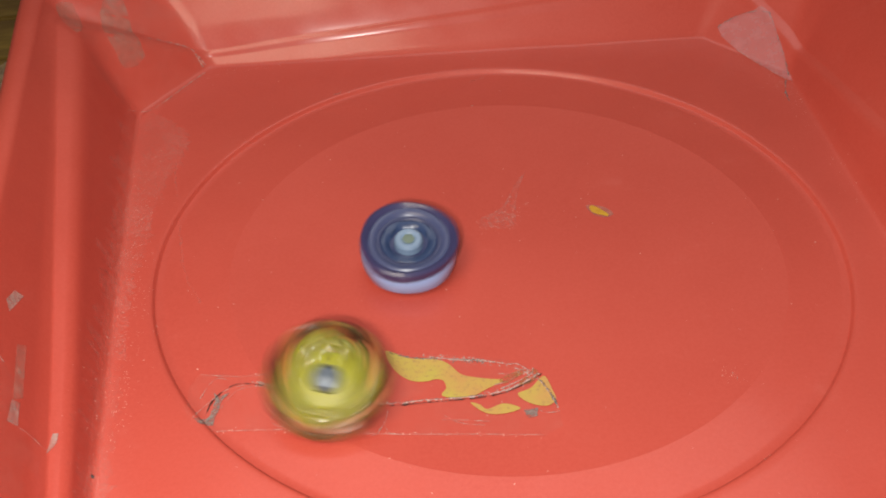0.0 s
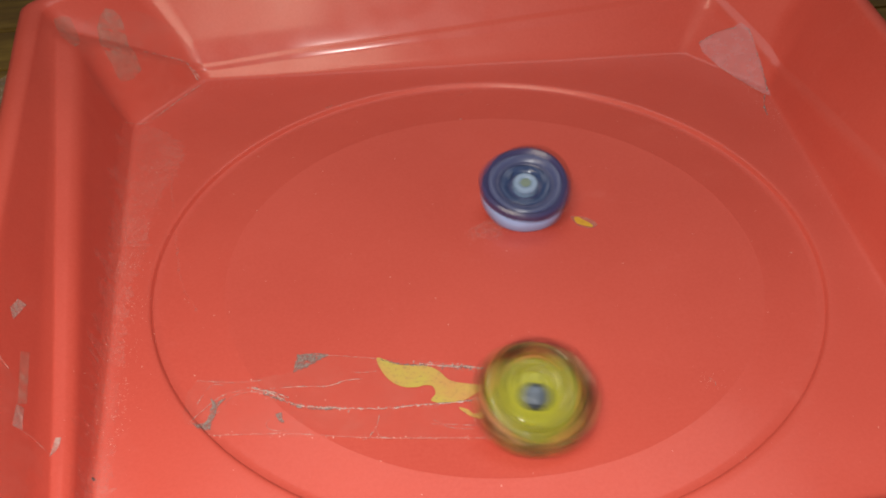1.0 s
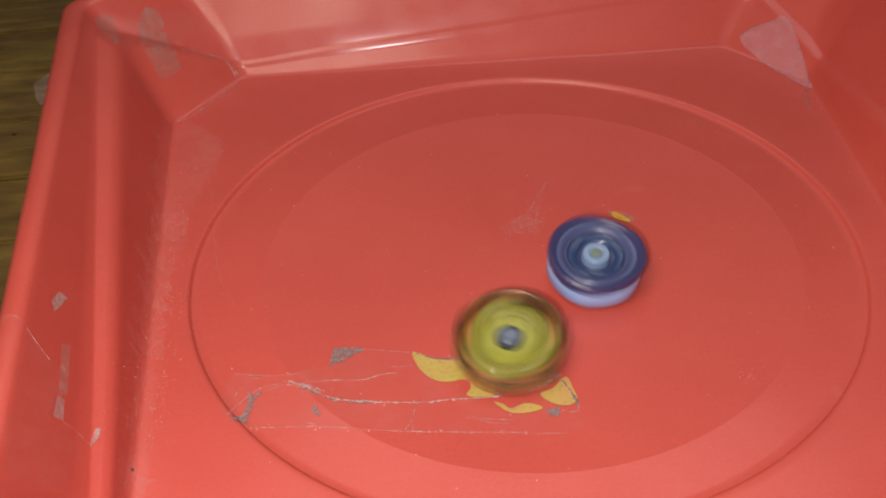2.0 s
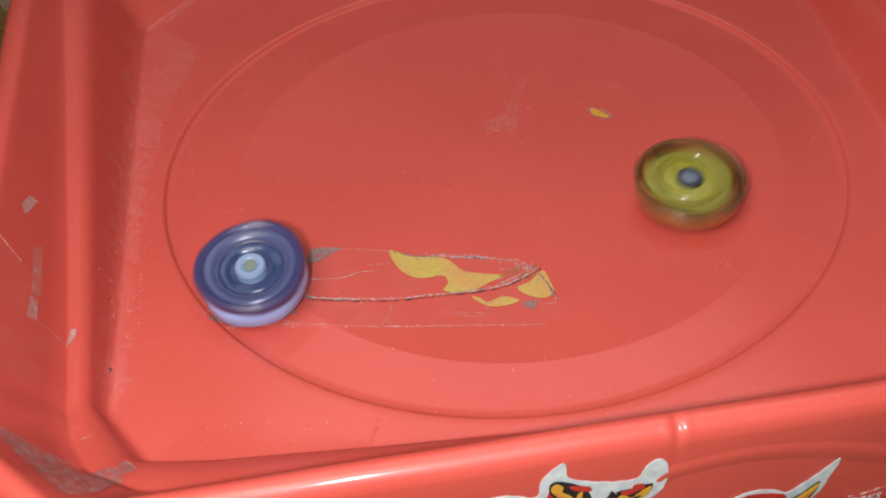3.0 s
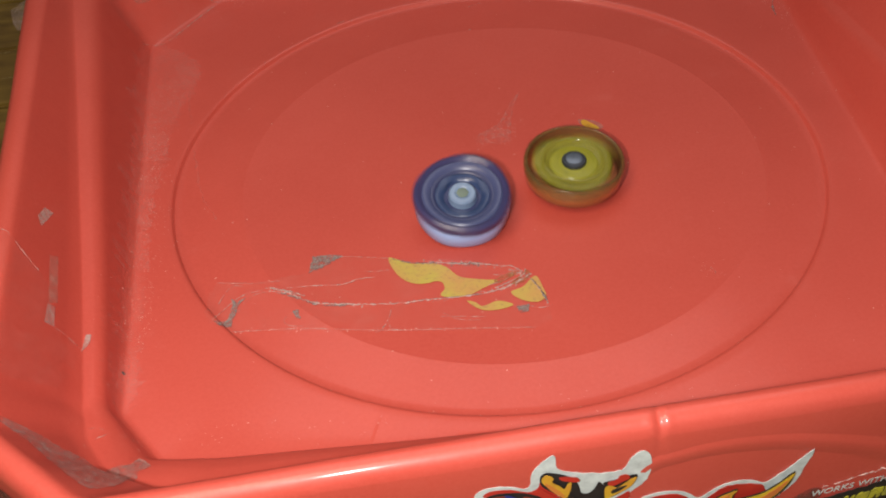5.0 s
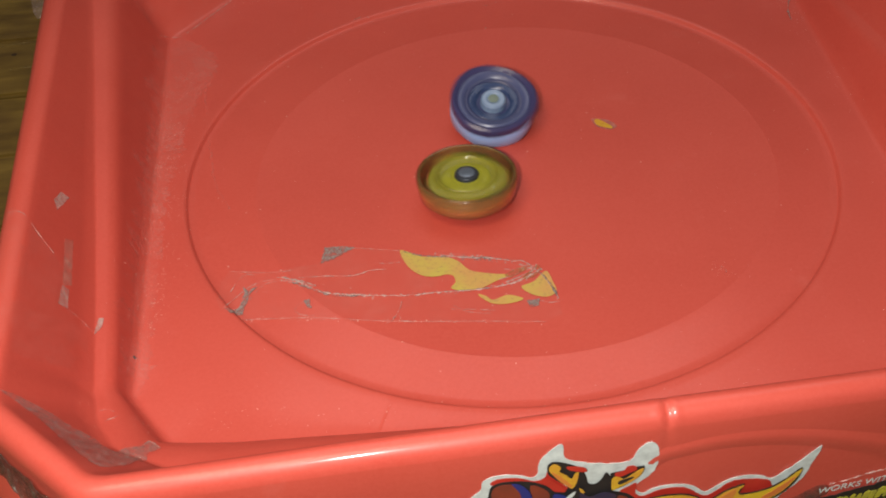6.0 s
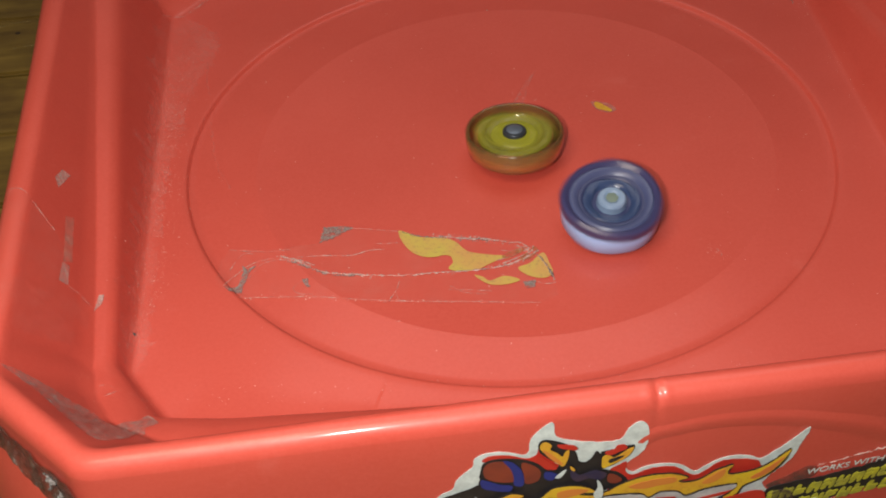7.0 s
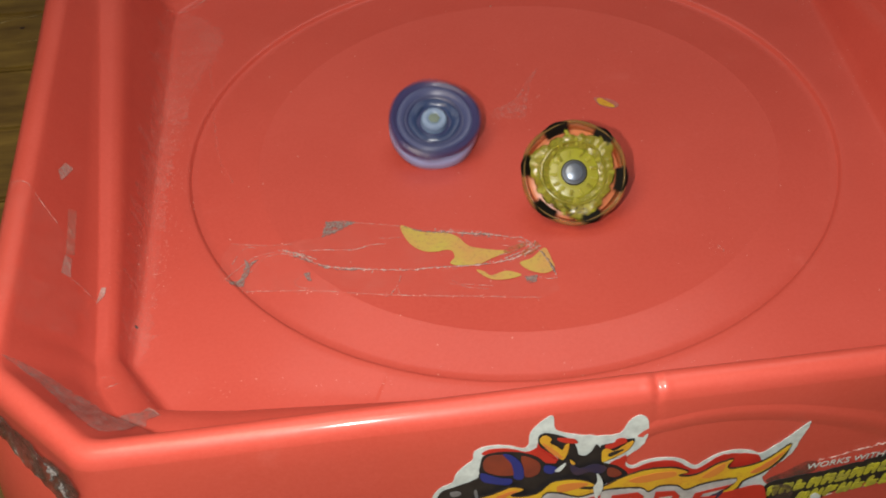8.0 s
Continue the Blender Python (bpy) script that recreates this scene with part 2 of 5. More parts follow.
def strand(name, points, radius, mat, sides=5, wild=1.0):
    """Thin uneven bead along a curve."""
    pts = [Vector(p) for p in spline(points, False, 12)]
    pts = [p + Vector((random.gauss(0, 1), random.gauss(0, 1), 0)) * radius * 0.35 * wild for p in pts]
    verts, faces = [], []
    for i, p in enumerate(pts):
        d = (pts[min(i + 1, len(pts) - 1)] - pts[max(i - 1, 0)]).normalized()
        side = d.cross(Vector((0, 0, 1)))
        side = side.normalized() if side.length > 1e-6 else Vector((1, 0, 0))
        up = side.cross(d)
        r = radius * (max(0.06, 0.55 + 1.1 * noise.noise(p * 420 + Vector((3, 1, 7))) + 0.16 * random.gauss(0, 1)) if wild else 1.0)
        if i in (0, len(pts) - 1):
            r *= 0.3
        for k in range(sides):
            a = 2 * math.pi * k / sides
            verts.append(p + side * r * math.cos(a) + up * r * 0.6 * math.sin(a))
    for i in range(len(pts) - 1):
        for k in range(sides):
            j = (k + 1) % sides
            faces.append((i * sides + k, i * sides + j, (i + 1) * sides + j, (i + 1) * sides + k))
    faces.append(tuple(range(sides)))
    faces.append(tuple((len(pts) - 1) * sides + k for k in reversed(range(sides))))
    return mesh_of(name, verts, faces, mat)


# ---- the arena: eight-sided moulded tray round a shallow dish ----
# corners run front-left (side, front), front-right (front, side), back-right, back-left
EDGE = [(-0.160, -0.134), (-0.141, -0.159), (0.146, -0.170), (0.169, -0.138),
        (0.182, 0.125), (0.146, 0.172), (-0.146, 0.182), (-0.182, 0.134)]
RIM_IN = [(-0.181, -0.172), (-0.145, -0.2050), (0.165, -0.1890), (0.200, -0.155),
          (0.221, 0.170), (0.185, 0.207), (-0.186, 0.222), (-0.226, 0.180)]
RIM_OUT = [(-0.1905, -0.1755), (-0.148, -0.2135), (0.170, -0.1975), (0.210, -0.160),
           (0.232, 0.175), (0.190, 0.218), (-0.194, 0.235), (-0.241, 0.187)]
RIM_Z = 0.054
# the round dish: height of the crest round its bowl, and the depth of the bowl under it
CREST_Z, BOWL = -0.0012, 0.0052
# the moulded ridge climbs along each side: (share of the wall's depth, height) at the eight corners
RIDGE_LOW = [(0.08, 0.011), (0.09, 0.0095), (0.10, 0.010), (0.48, 0.042), (0.10, 0.008), (0.48, 0.0255), (0.06, 0.0045), (0.45, 0.043)]
RIDGE_HIGH = [(0.36, 0.0145), (0.52, 0.0200), (0.68, 0.024), (0.74, 0.047), (0.24, 0.011), (0.62, 0.0300), (0.12, 0.0075), (0.84, 0.0485)]


def along(polygon, extra, a):
    """Where the ray at angle a from the centre meets the polygon: radius, and extra blended along the edge."""
    d = (math.cos(a), math.sin(a))
    for i in range(8):
        p, q = polygon[i], polygon[(i + 1) % 8]
        ex, ey = q[0] - p[0], q[1] - p[1]
        det = d[0] * -ey + d[1] * ex
        if abs(det) < 1e-9:
            continue
        r = (p[0] * -ey + p[1] * ex) / det
        s = (d[0] * p[1] - d[1] * p[0]) / det
        if r > 0 and -1e-6 <= s <= 1.000001:
            e = extra[i], extra[(i + 1) % 8]
            return r, tuple(u + (v - u) * s for u, v in zip(*e))
    return 0.2, extra[0]


ZERO = [(0.0, 0.0)] * 8


def softly(polygon, extra, a, width=1.1):
    """The same, averaged over a little angle, so that corners are rounded."""
    rows = [along(polygon, extra, a + radians(width) * k) for k in (-1, -0.5, 0, 0.5, 1)]
    return sum(r for r, _ in rows) / 5, tuple(sum(e[k] for _, e in rows) / 5 for k in (0, 1))


def section(a):
    """The tray's section at angle a, from the centre out: list of (radius, height)."""
    edge, _ = softly(EDGE, ZERO, a, 0.8)
    rin, _ = softly(RIM_IN, ZERO, a, 0.9)
    rout, _ = softly(RIM_OUT, ZERO, a, 0.9)
    _, low = softly(EDGE, RIDGE_LOW, a, 1.2)
    _, high = softly(EDGE, RIDGE_HIGH, a, 1.2)
    w = rin - edge
    cx, cy = 0.0025, -0.0063
    across = cx * math.cos(a) + cy * math.sin(a)
    disc = across + math.sqrt(0.1231 ** 2 - cx * cx - cy * cy + across * across)
    rows = [(disc * f, CREST_Z - BOWL * (1 - f ** 2.6)) for f in (0.0, 0.2, 0.36, 0.5, 0.62, 0.73, 0.82, 0.89, 0.95, 0.985)]
    rows += [(disc, CREST_Z), (disc + 0.003, CREST_Z - 0.0001), (0.5 * (disc + 0.150), CREST_Z - 0.0007),
             (0.1490, CREST_Z - 0.0009), (0.1528, -0.0022), (0.1533, -0.0019), (0.1538, -0.0006), (0.1543, -0.0001), (0.1556, 0.0001), (0.1588, 0.0)]
    near = max(edge - 0.0034, 0.1594)
    rows += [(0.5 * (0.1585 + near), 0.0), (near, 0.0), (max(edge - 0.0016, 0.1598), 0.0003), (max(edge - 0.0002, 0.1602), 0.0012)]
    fold = 0.0014 * math.exp(-((math.degrees(a) % 360 - 220) / 0.7) ** 2)
    def at(f, z):
        return (max(edge + f * w + fold * min(max(3 * f - 1, 0), 1) * (1 if f < 0.95 else 0), 0.1606), z)
    f0, z0 = low
    f1, z1 = high
    rows += [at(f0 * 0.25 + 0.012, 0.0022 + z0 * 0.20), at(f0 * 0.85, z0 * 0.82), at(f0, z0 * 0.95), at(f0 + (f1 - f0) * 0.18, z0 + (z1 - z0) * 0.35),
             at(f0 + (f1 - f0) * 0.5, z0 + (z1 - z0) * 0.68), at(f0 + (f1 - f0) * 0.85, z1 - (z1 - z0) * 0.04), at(f1, z1 + 0.0006),
             at(f1 + (1 - f1) * 0.18, z1 + (RIM_Z - z1) * 0.30), at(0.965, RIM_Z - 0.0036), at(0.99, RIM_Z - 0.0010)]
    lip = rout - rin
    rows += [(rin + lip * 0.12, RIM_Z + 0.0004), (rin + lip * 0.4, RIM_Z + 0.0012), (rin + lip * 0.7, RIM_Z + 0.0004),
             (rin + lip * 0.92, RIM_Z - 0.0015), (rout, RIM_Z - 0.0045)]
    return rows


STEPS = 1440
SECTIONS = [section(2 * math.pi * i / STEPS) for i in range(STEPS)]


def polar_mesh(name, sections, mat):
    n, steps = len(sections[0]), len(sections)
    verts, faces = [], []
    for i, rows in enumerate(sections):
        a = 2 * math.pi * i / steps
        verts += [(r * math.cos(a), r * math.sin(a), z) for r, z in rows]
    for i in range(steps):
        j = (i + 1) % steps
        for k in range(n - 1):
            faces.append((i * n + k, i * n + k + 1, j * n + k + 1, j * n + k))
    me = mesh_of(name, verts, faces, mat)
    bm = bmesh.new()
    bm.from_mesh(me)
    bmesh.ops.remove_doubles(bm, verts=bm.verts, dist=1e-7)
    for e in bm.edges:
        limit = 5 if max(v.co.xy.length for v in e.verts) < 0.140 else 80
        if len(e.link_faces) == 2 and e.calc_face_angle(0) > radians(limit):
            e.smooth = False
    bm.to_mesh(me)
    bm.free()
    return me


def dented(me):
    """A pinched dent in the front rim and slight waviness of the old moulding."""
    for v in me.vertices:
        d = math.hypot((v.co.x - 0.0255 - 0.08 * (v.co.y + 0.2035)) / 0.0013, (v.co.y + 0.2045) / 0.007)
        if d < 4 and v.co.z > 0.03:
            v.co.z -= 0.0015 * math.exp(-d * d)
            v.co.z += 0.0003 * math.exp(-((v.co.x - 0.0280) / 0.0014) ** 2 - ((v.co.y + 0.203) / 0.005) ** 2)
            v.co.z += 0.0003 * math.exp(-((v.co.x - 0.0225) / 0.0020) ** 2 - ((v.co.y + 0.204) / 0.005) ** 2)
        if math.hypot(v.co.x, v.co.y) > 0.165:
            v.co.z += 0.0006 * noise.noise(v.co * 22)
    return me


def at_height(x, y):
    """The tray's height at a place in the plan."""
    a = math.atan2(y, x) % (2 * math.pi)
    rows = SECTIONS[round(a / (2 * math.pi) * STEPS) % STEPS]
    r = math.hypot(x, y)
    for (r0, z0), (r1, z1) in zip(rows, rows[1:]):
        if r0 <= r <= r1 and r1 > r0:
            return z0 + (z1 - z0) * (r - r0) / (r1 - r0)
    return rows[-1][1]


def sunk(x, y):
    """A place plotted on the level of the tray's floor, slid inwards as the dish lies deeper."""
    k = (at_height(x, y) + 0.0007) / 0.29 if math.hypot(x, y) < 0.150 else 0.0
    return x - (x + 0.04) * k, y - (y + 0.36) * k


def lay(u, v, h):
    u, v = sunk(u, v)
    return Vector((u, v, at_height(u, v) + h))


arena = tagged(new("toy_arena"), "old scuffed red plastic arena tray with torn stickers on a table", "toy arena")
part("basin", dented(polar_mesh("basin", SECTIONS, RED)), arena, "scuffed glossy red plastic dish with a round step")


def skirt_section(i):
    """The outer wall under the rim; one corner is warped outwards."""
    r, z = SECTIONS[i][-1]
    out = math.exp(-((360 * i / STEPS - 228) / 9) ** 2)
    return [(r, z), (r + 0.0004, 0.047), (r + 0.0008, 0.0395), (r + 0.0012 + 0.004 * out, 0.030), (r + 0.002 + 0.009 * out, 0.014), (r + 0.0030 + 0.012 * out, -0.006),
            (r + 0.0040 + 0.014 * out, -0.0248), (r + 0.0005, -0.0250)]


SKIRT = [skirt_section(i) for i in range(STEPS)]
part("skirt", dented(polar_mesh("skirt", SKIRT, RED)), arena, "outer red plastic side wall")


def on_front(u, v, h):
    """A place on the front of the skirt: u along it, v down from the rim, in metres."""
    return Vector((u * 0.9988 + h * 0.0486, -0.2061 + 0.0486 * u - 0.05 * v - h, 0.0500 - v))


def millimetres(points):
    return [(u / 1000, v / 1000) for u, v in points]


def bulge(points, half, rise):
    """A broad soft ridge moulded in the front, along a line in millimetres."""
    line = spline(millimetres(points), False, 8)
    verts, faces, n = [], [], 13
    for i, (u, v) in enumerate(line):
        p, q = line[max(i - 1, 0)], line[min(i + 1, len(line) - 1)]
        dx, dy = q[0] - p[0], q[1] - p[1]
        d = math.hypot(dx, dy)
        fade = min(1.0, i / 10, (len(line) - 1 - i) / 10)
        for k in range(n):
            w = (k / (n - 1) * 2 - 1) * half
            h = rise * fade * math.cos(math.pi / 2 * w / half) ** 2 * (1.15 if w < 0 else 1.0) - 0.0001
            verts.append(on_front(u - dy / d * w, v + dx / d * w, h))
    for i in range(len(line) - 1):
        for k in range(n - 1):
            faces.append((i * n + k, i * n + k + 1, (i + 1) * n + k + 1, (i + 1) * n + k))
    return mesh_of("raised_arc", verts, faces, RED)


part("raised_arc", bulge([(18, 20), (20.6, 16.4), (24.5, 12.8), (32.6, 11.1), (41.3, 10), (53.7, 10.4), (68.4, 12.9), (77.9, 15.8), (91.7, 20.9), (101.7, 25.9), (112, 34), (118, 45)], 0.0060, 0.0006), arena, "moulded curved ridge in the red plastic")
part("raised_arc", bulge([(-130, 44), (-112, 32), (-90, 26), (-56, 23.5), (-38, 24)], 0.0060, 0.0003), arena, "moulded curved ridge in the red plastic")

# front sticker: a torn sheet with coloured areas, a word drawn as bars, and a small label
sticker = part("sticker", patch("sticker", ragged(spline(millimetres(
    [(-43.2, 30.4), (-38.5, 27.4), (-37.1, 23.2), (-34.1, 19.4), (-31.5, 16.8), (-30.8, 12.9), (-26.7, 10.9), (-20.1, 11.9), (-15.8, 14.1), (-14, 12.5), (-13.8, 8.9), (-12.6, 5.3), (-8, 0.3), (-6.3, 0.9), (-5.7, 6.6), (-0.9, 9.7), (6.2, 11.9), (14.2, 12.6), (16.8, 7.4), (19.8, 4.7), (22.1, 5.9), (23.3, 9.9), (22.6, 19), (17.6, 24.4), (17.4, 27.9), (19.8, 29.9), (22.4, 28.3), (26.9, 27.4), (32.5, 28.2), (36.3, 30.2), (40.1, 33.9), (43, 32.1), (47.2, 29.1), (52.6, 28.1), (58, 29.4), (61.5, 31.6), (64.8, 29.3), (70.3, 23.9), (75.6, 18.1), (74, 25.8), (71.6, 34.5), (64.1, 44.9), (66.4, 54.4), (38.3, 68.6), (-20.9, 55.7), (-44.7, 40.7)]), True, 3), 0.00018),
    WHITE, 0.00018, on_front, 0, 0.0003), arena, "torn glossy sticker with a worn white edge")
ink_lift = 0.00056


def ink(name, mat, outline, steps=3, rough=0.00012):
    """One printed area of the front sticker, outline in millimetres, each above the one before."""
    global ink_lift
    ink_lift += 0.00005
    return part(name, patch(name, ragged(spline(millimetres(outline), True, steps), rough) if steps > 1 else millimetres(outline), mat, 0.00008, on_front, 0, ink_lift), sticker)


ink("red_patch", REDINK, [(-28.4, 14.8), (-26.4, 12.3), (-20.1, 13), (-14.9, 15.7), (-11.7, 14.4), (-10.8, 11.7), (-6.9, 18.2), (-4.2, 22.2), (-6.8, 24.6), (-12.2, 20.6), (-20.2, 15.8)])
ink("red_patch", REDINK, [(11.4, 28.2), (14.9, 24.8), (17.2, 23.8), (17.1, 28.8), (19.8, 31.1), (25.2, 28.9), (32.9, 29.5), (39.8, 35.4), (43.6, 33.7), (49.1, 29.4), (58.2, 30.9), (61.6, 33.4), (61, 40.6), (35.9, 44.9), (13, 40.1)])
ink("shadow_patch", BLACK, [(-30.2, 28.2), (-29.1, 18.1), (-27.7, 14.9), (-23.7, 14), (-16.7, 15.4), (-11.4, 18.7), (-8.7, 22.4), (-6.3, 22.9), (-4.6, 20.9), (-8.5, 16.4), (-10.8, 13.1), (-11, 8.9), (-9.1, 7.4), (-5.3, 8.9), (-0.8, 12.3), (1.1, 16.9), (1.7, 20.1), (3.9, 21.1), (5.8, 19.2), (7.2, 16.1), (8.8, 18.4), (8.7, 16.9), (12.6, 16.3), (19.1, 15.3), (17.6, 20.1), (13, 24.4), (9.7, 25.8), (12.3, 27.2), (15.1, 29), (18.1, 33.5), (15.5, 36.3), (9.2, 38.7), (9.5, 46.4), (-29.9, 40.7)])
ink("black_patch", BLACK, [(-44.4, 40.8), (-42.7, 31.7), (-38.6, 29.5), (-33.1, 27.6), (-29.4, 26.9), (-28.8, 40.9)])
ink("grey_patch", STEELINK, [(-39.4, 31.8), (-36.5, 31.8), (-36.1, 33.7), (-38.8, 34.4)])
ink("grey_patch", STEELINK, [(-31.8, 32.8), (-30.9, 32.3), (-30.5, 36.8), (-31.4, 37.2)])
ink("russet_patch", BROWNINK, [(-28.4, 18.5), (-26.9, 15.7), (-23.7, 15.1), (-20.6, 16.3), (-18.5, 19.6), (-18, 25.3), (-19.5, 26.5), (-24, 25.6), (-27.8, 22.7)])
ink("russet_patch", BROWNINK, [(-16.3, 17.2), (-12.2, 19.7), (-10.3, 23.3), (-11.3, 27.5), (-15, 28.3), (-15.7, 23.7)])
ink("russet_patch", BROWNINK, [(11.6, 28.6), (14.4, 30), (16.1, 32.8), (13.8, 34.1), (11.4, 32.4)])
ink("blue_band", BLUEINK, [(-22.1, 14.9), (-19.5, 16), (-16.9, 19.7), (-15.7, 24.6), (-16.1, 29), (-18.8, 28.1), (-18.9, 24.5), (-19.7, 20), (-21.1, 17.1)])
ink("blue_band", BLUEINK, [(-29.3, 23.3), (-26.6, 24.7), (-23.1, 27), (-19.5, 28.3), (-20.5, 31.1), (-25.9, 29.4), (-29.1, 27.2)])
ink("blue_band", BLUEINK, [(-8.8, 23), (-5, 25.2), (-6.8, 27.9), (-9.2, 26.2)])
ink("red_patch", REDINK, [(-11, 14.5), (-8.7, 16.9), (-5.3, 21.4), (-6.7, 22.3), (-10.5, 18.3), (-12.1, 16.3)])
ink("yellow_patch", FLAME, [(-10.5, 9), (-8.9, 7.9), (-7, 10), (-7.5, 11.8), (-5.2, 14.2), (-3.6, 16.2), (-2.7, 13.9), (-1.5, 13.5), (-1.9, 17.7), (-3.3, 21.2), (-5.5, 18.7), (-8.5, 14.4), (-10.5, 11.2)])
ink("orange_patch", ORANGE, [(-9.8, 11.4), (-7, 14.4), (-4.1, 18.4), (-3.7, 20.5), (-5.7, 18.7), (-8.7, 14.4)])
ink("red_patch", REDINK, [(-5.1, 9.8), (-0.2, 11), (1, 13.4), (-1.5, 13), (-4.5, 11.5)])
ink("yellow_patch", FLAME, [(9.1, 18.7), (10.7, 17.9), (12.8, 19.7), (15, 18.1), (17, 16.3), (18.8, 15.8), (17.6, 19.2), (15.2, 21.6), (12.1, 23.3), (9.4, 24.6), (8.9, 21.3)])
ink("black_patch", BLACK, [(10.9, 21.4), (11.7, 20.1), (15.4, 19.1), (15.5, 19.9), (12, 22.2)])
ink("red_patch", REDINK, [(9.9, 16), (12.5, 15.4), (13.3, 13.6), (15.6, 13.5), (16.6, 15.6), (14.2, 16.9), (11.8, 18.1), (10, 17.5)])
ink("navy_patch", NAVYINK, [(-0.6, 22.9), (2.2, 26.4), (6.7, 24.9), (10.8, 27.5), (8.8, 30.4), (5.1, 28.7), (1.4, 29.8), (-0.8, 26.7)])
ink("yellow_patch", FLAME, [(-1.1, 21), (0.5, 23.1), (0, 23.9), (-0.9, 22.8)])
ink("white_patch", WHITE, [(-5.9, 25.9), (-3.1, 22.7), (-2.4, 23.1), (-4.1, 26.3)])
ink("flame_shadow", BLACK, [(-30.9, 39.4), (-30.5, 35.1), (-26.2, 33.8), (-22.5, 32.1), (-19.6, 31.1), (-15.4, 33.7), (-19.4, 36), (-19.8, 35.7), (-16.9, 36.9), (-11.5, 36.2), (-7.9, 32.1), (-5, 30.8), (0.6, 31), (5.4, 33.2), (7.4, 37.2), (2.5, 36.6), (2.5, 36.3), (7.2, 37.5), (11.6, 36), (14.3, 34.1), (18.8, 32), (25.2, 30.5), (32.8, 31.4), (38.1, 34.6), (35.1, 36.6), (36.1, 36.6), (39.7, 36.7), (42.6, 35.6), (46.5, 32.4), (52, 30.4), (51.2, 34.3), (51.5, 35.4), (55.5, 35.6), (60.8, 34.3), (64.9, 31.3), (70.1, 26), (69.4, 32.1), (66.4, 37.4), (62.3, 41.2), (57, 44.2), (54, 50), (37.3, 57.4), (-1.7, 52.4)])
ink("yellow_flame", FLAME, [(-30.8, 38.6), (-30.3, 35.9), (-26, 34.6), (-22.3, 32.9), (-19.6, 31.9), (-15.9, 33.6), (-19.6, 35.3), (-20, 36.5), (-16.9, 37.7), (-11.3, 37), (-7.7, 32.8), (-4.9, 31.5), (0.6, 31.8), (5.2, 33.9), (7.2, 36.5), (2.4, 35.8), (2.4, 37), (7.3, 38.3), (11.9, 36.8), (14.5, 34.9), (19, 32.7), (25.4, 31.3), (32.8, 32.2), (37.7, 35), (34.7, 35.9), (36.1, 37.4), (39.9, 37.6), (42.9, 36.3), (46.8, 33.2), (52.1, 31.2), (50.7, 33.9), (51.5, 36.2), (55.7, 36.4), (61.1, 35.1), (65.3, 32), (70.3, 26.8), (68.9, 31.5), (66, 36.7), (61.9, 40.5), (56.7, 43.4), (53.6, 49.2), (37.1, 56.5), (-1.7, 51.5)])
ink("orange_flame", ORANGE, [(-4.9, 34), (0.1, 33.2), (5.3, 34.8), (1.3, 36.8), (-4.3, 37.5)])
ink("orange_flame", ORANGE, [(18.3, 35.6), (25.5, 33.5), (33, 33.7), (33.6, 36.3), (28.6, 37.1), (22.1, 37.7)])
ink("orange_flame", ORANGE, [(42.5, 38.7), (46.5, 34.6), (49.6, 32.8), (49.3, 36.4), (45.7, 39.4)])
ink("orange_flame", ORANGE, [(58.8, 38.9), (64.6, 34), (68.8, 30), (65.4, 36.6), (60.9, 39.9)])
ink("orange_flame", ORANGE, [(-25.1, 36), (-20.5, 33.6), (-17.8, 33.8), (-20.9, 35.6), (-23.3, 37.6)])
ink("word_shadow", BLACK, [(-11.8, 49.4), (-9.8, 37.4), (-4.8, 36.9), (1.8, 40.5), (7.2, 39.4), (12.8, 38.4), (22.3, 39.7), (25.3, 42.5), (28.8, 40.1), (34.7, 41), (37.2, 43.7), (39.5, 43.5), (44, 41.6), (54.5, 40.9), (52.6, 46.4), (48.8, 49.8), (50.2, 61.2), (46.4, 69.6), (-9.4, 58.4)])
ink("word_backing", GREYINK, [(-11.3, 49.5), (-9.5, 38), (-4.8, 37.7), (1.8, 41.3), (7.4, 40.2), (12.9, 39.2), (22.4, 40.5), (25.4, 43.3), (29, 40.9), (34.7, 41.8), (37.2, 44.5), (39.7, 44.4), (44.2, 42.5), (54.5, 41.8), (52.2, 45.7), (48.3, 49.3), (49.7, 60.8), (46.3, 68.6), (-9.3, 57.6)])
ink("red_patch", REDINK, [(49.5, 50.2), (55.3, 47.6), (61.3, 46.3), (64.9, 48.6), (66.6, 58.4), (65.8, 65.9), (49.9, 62.5)])
ink("dark_smudge", NAVYINK, [(46, 49.8), (50.7, 47.6), (49.3, 51.1), (47.3, 53.7)])
letter = ink("letter_bar", REDINK, [(-8, 40.2), (-1, 41), (2, 43.9), (0.3, 55.3), (-10.3, 53)], 1)
ink("counter", GREYINK, [(-5.3, 43.9), (-1.3, 44.1), (-2, 47.2), (-5.8, 47.1)], 1).parent = letter
letter = ink("letter_bar", REDINK, [(5.2, 41.7), (9.3, 41.3), (7.1, 56.7), (2.6, 55.8)], 1)
letter = ink("letter_bar", REDINK, [(13.1, 42), (21.5, 41.9), (23.8, 44.6), (22.1, 59), (10.4, 57.1)], 1)
ink("counter", GREYINK, [(15.1, 45.3), (19.6, 45), (18.9, 48.7), (14.4, 49)], 1).parent = letter
letter = ink("letter_bar", REDINK, [(27.6, 42.8), (33.9, 43.5), (35.9, 46.5), (34.8, 61), (25.7, 59.7)], 1)
ink("counter", GREYINK, [(29, 46.3), (33.4, 46.3), (32.5, 50.9), (28.9, 51.4)], 1).parent = letter
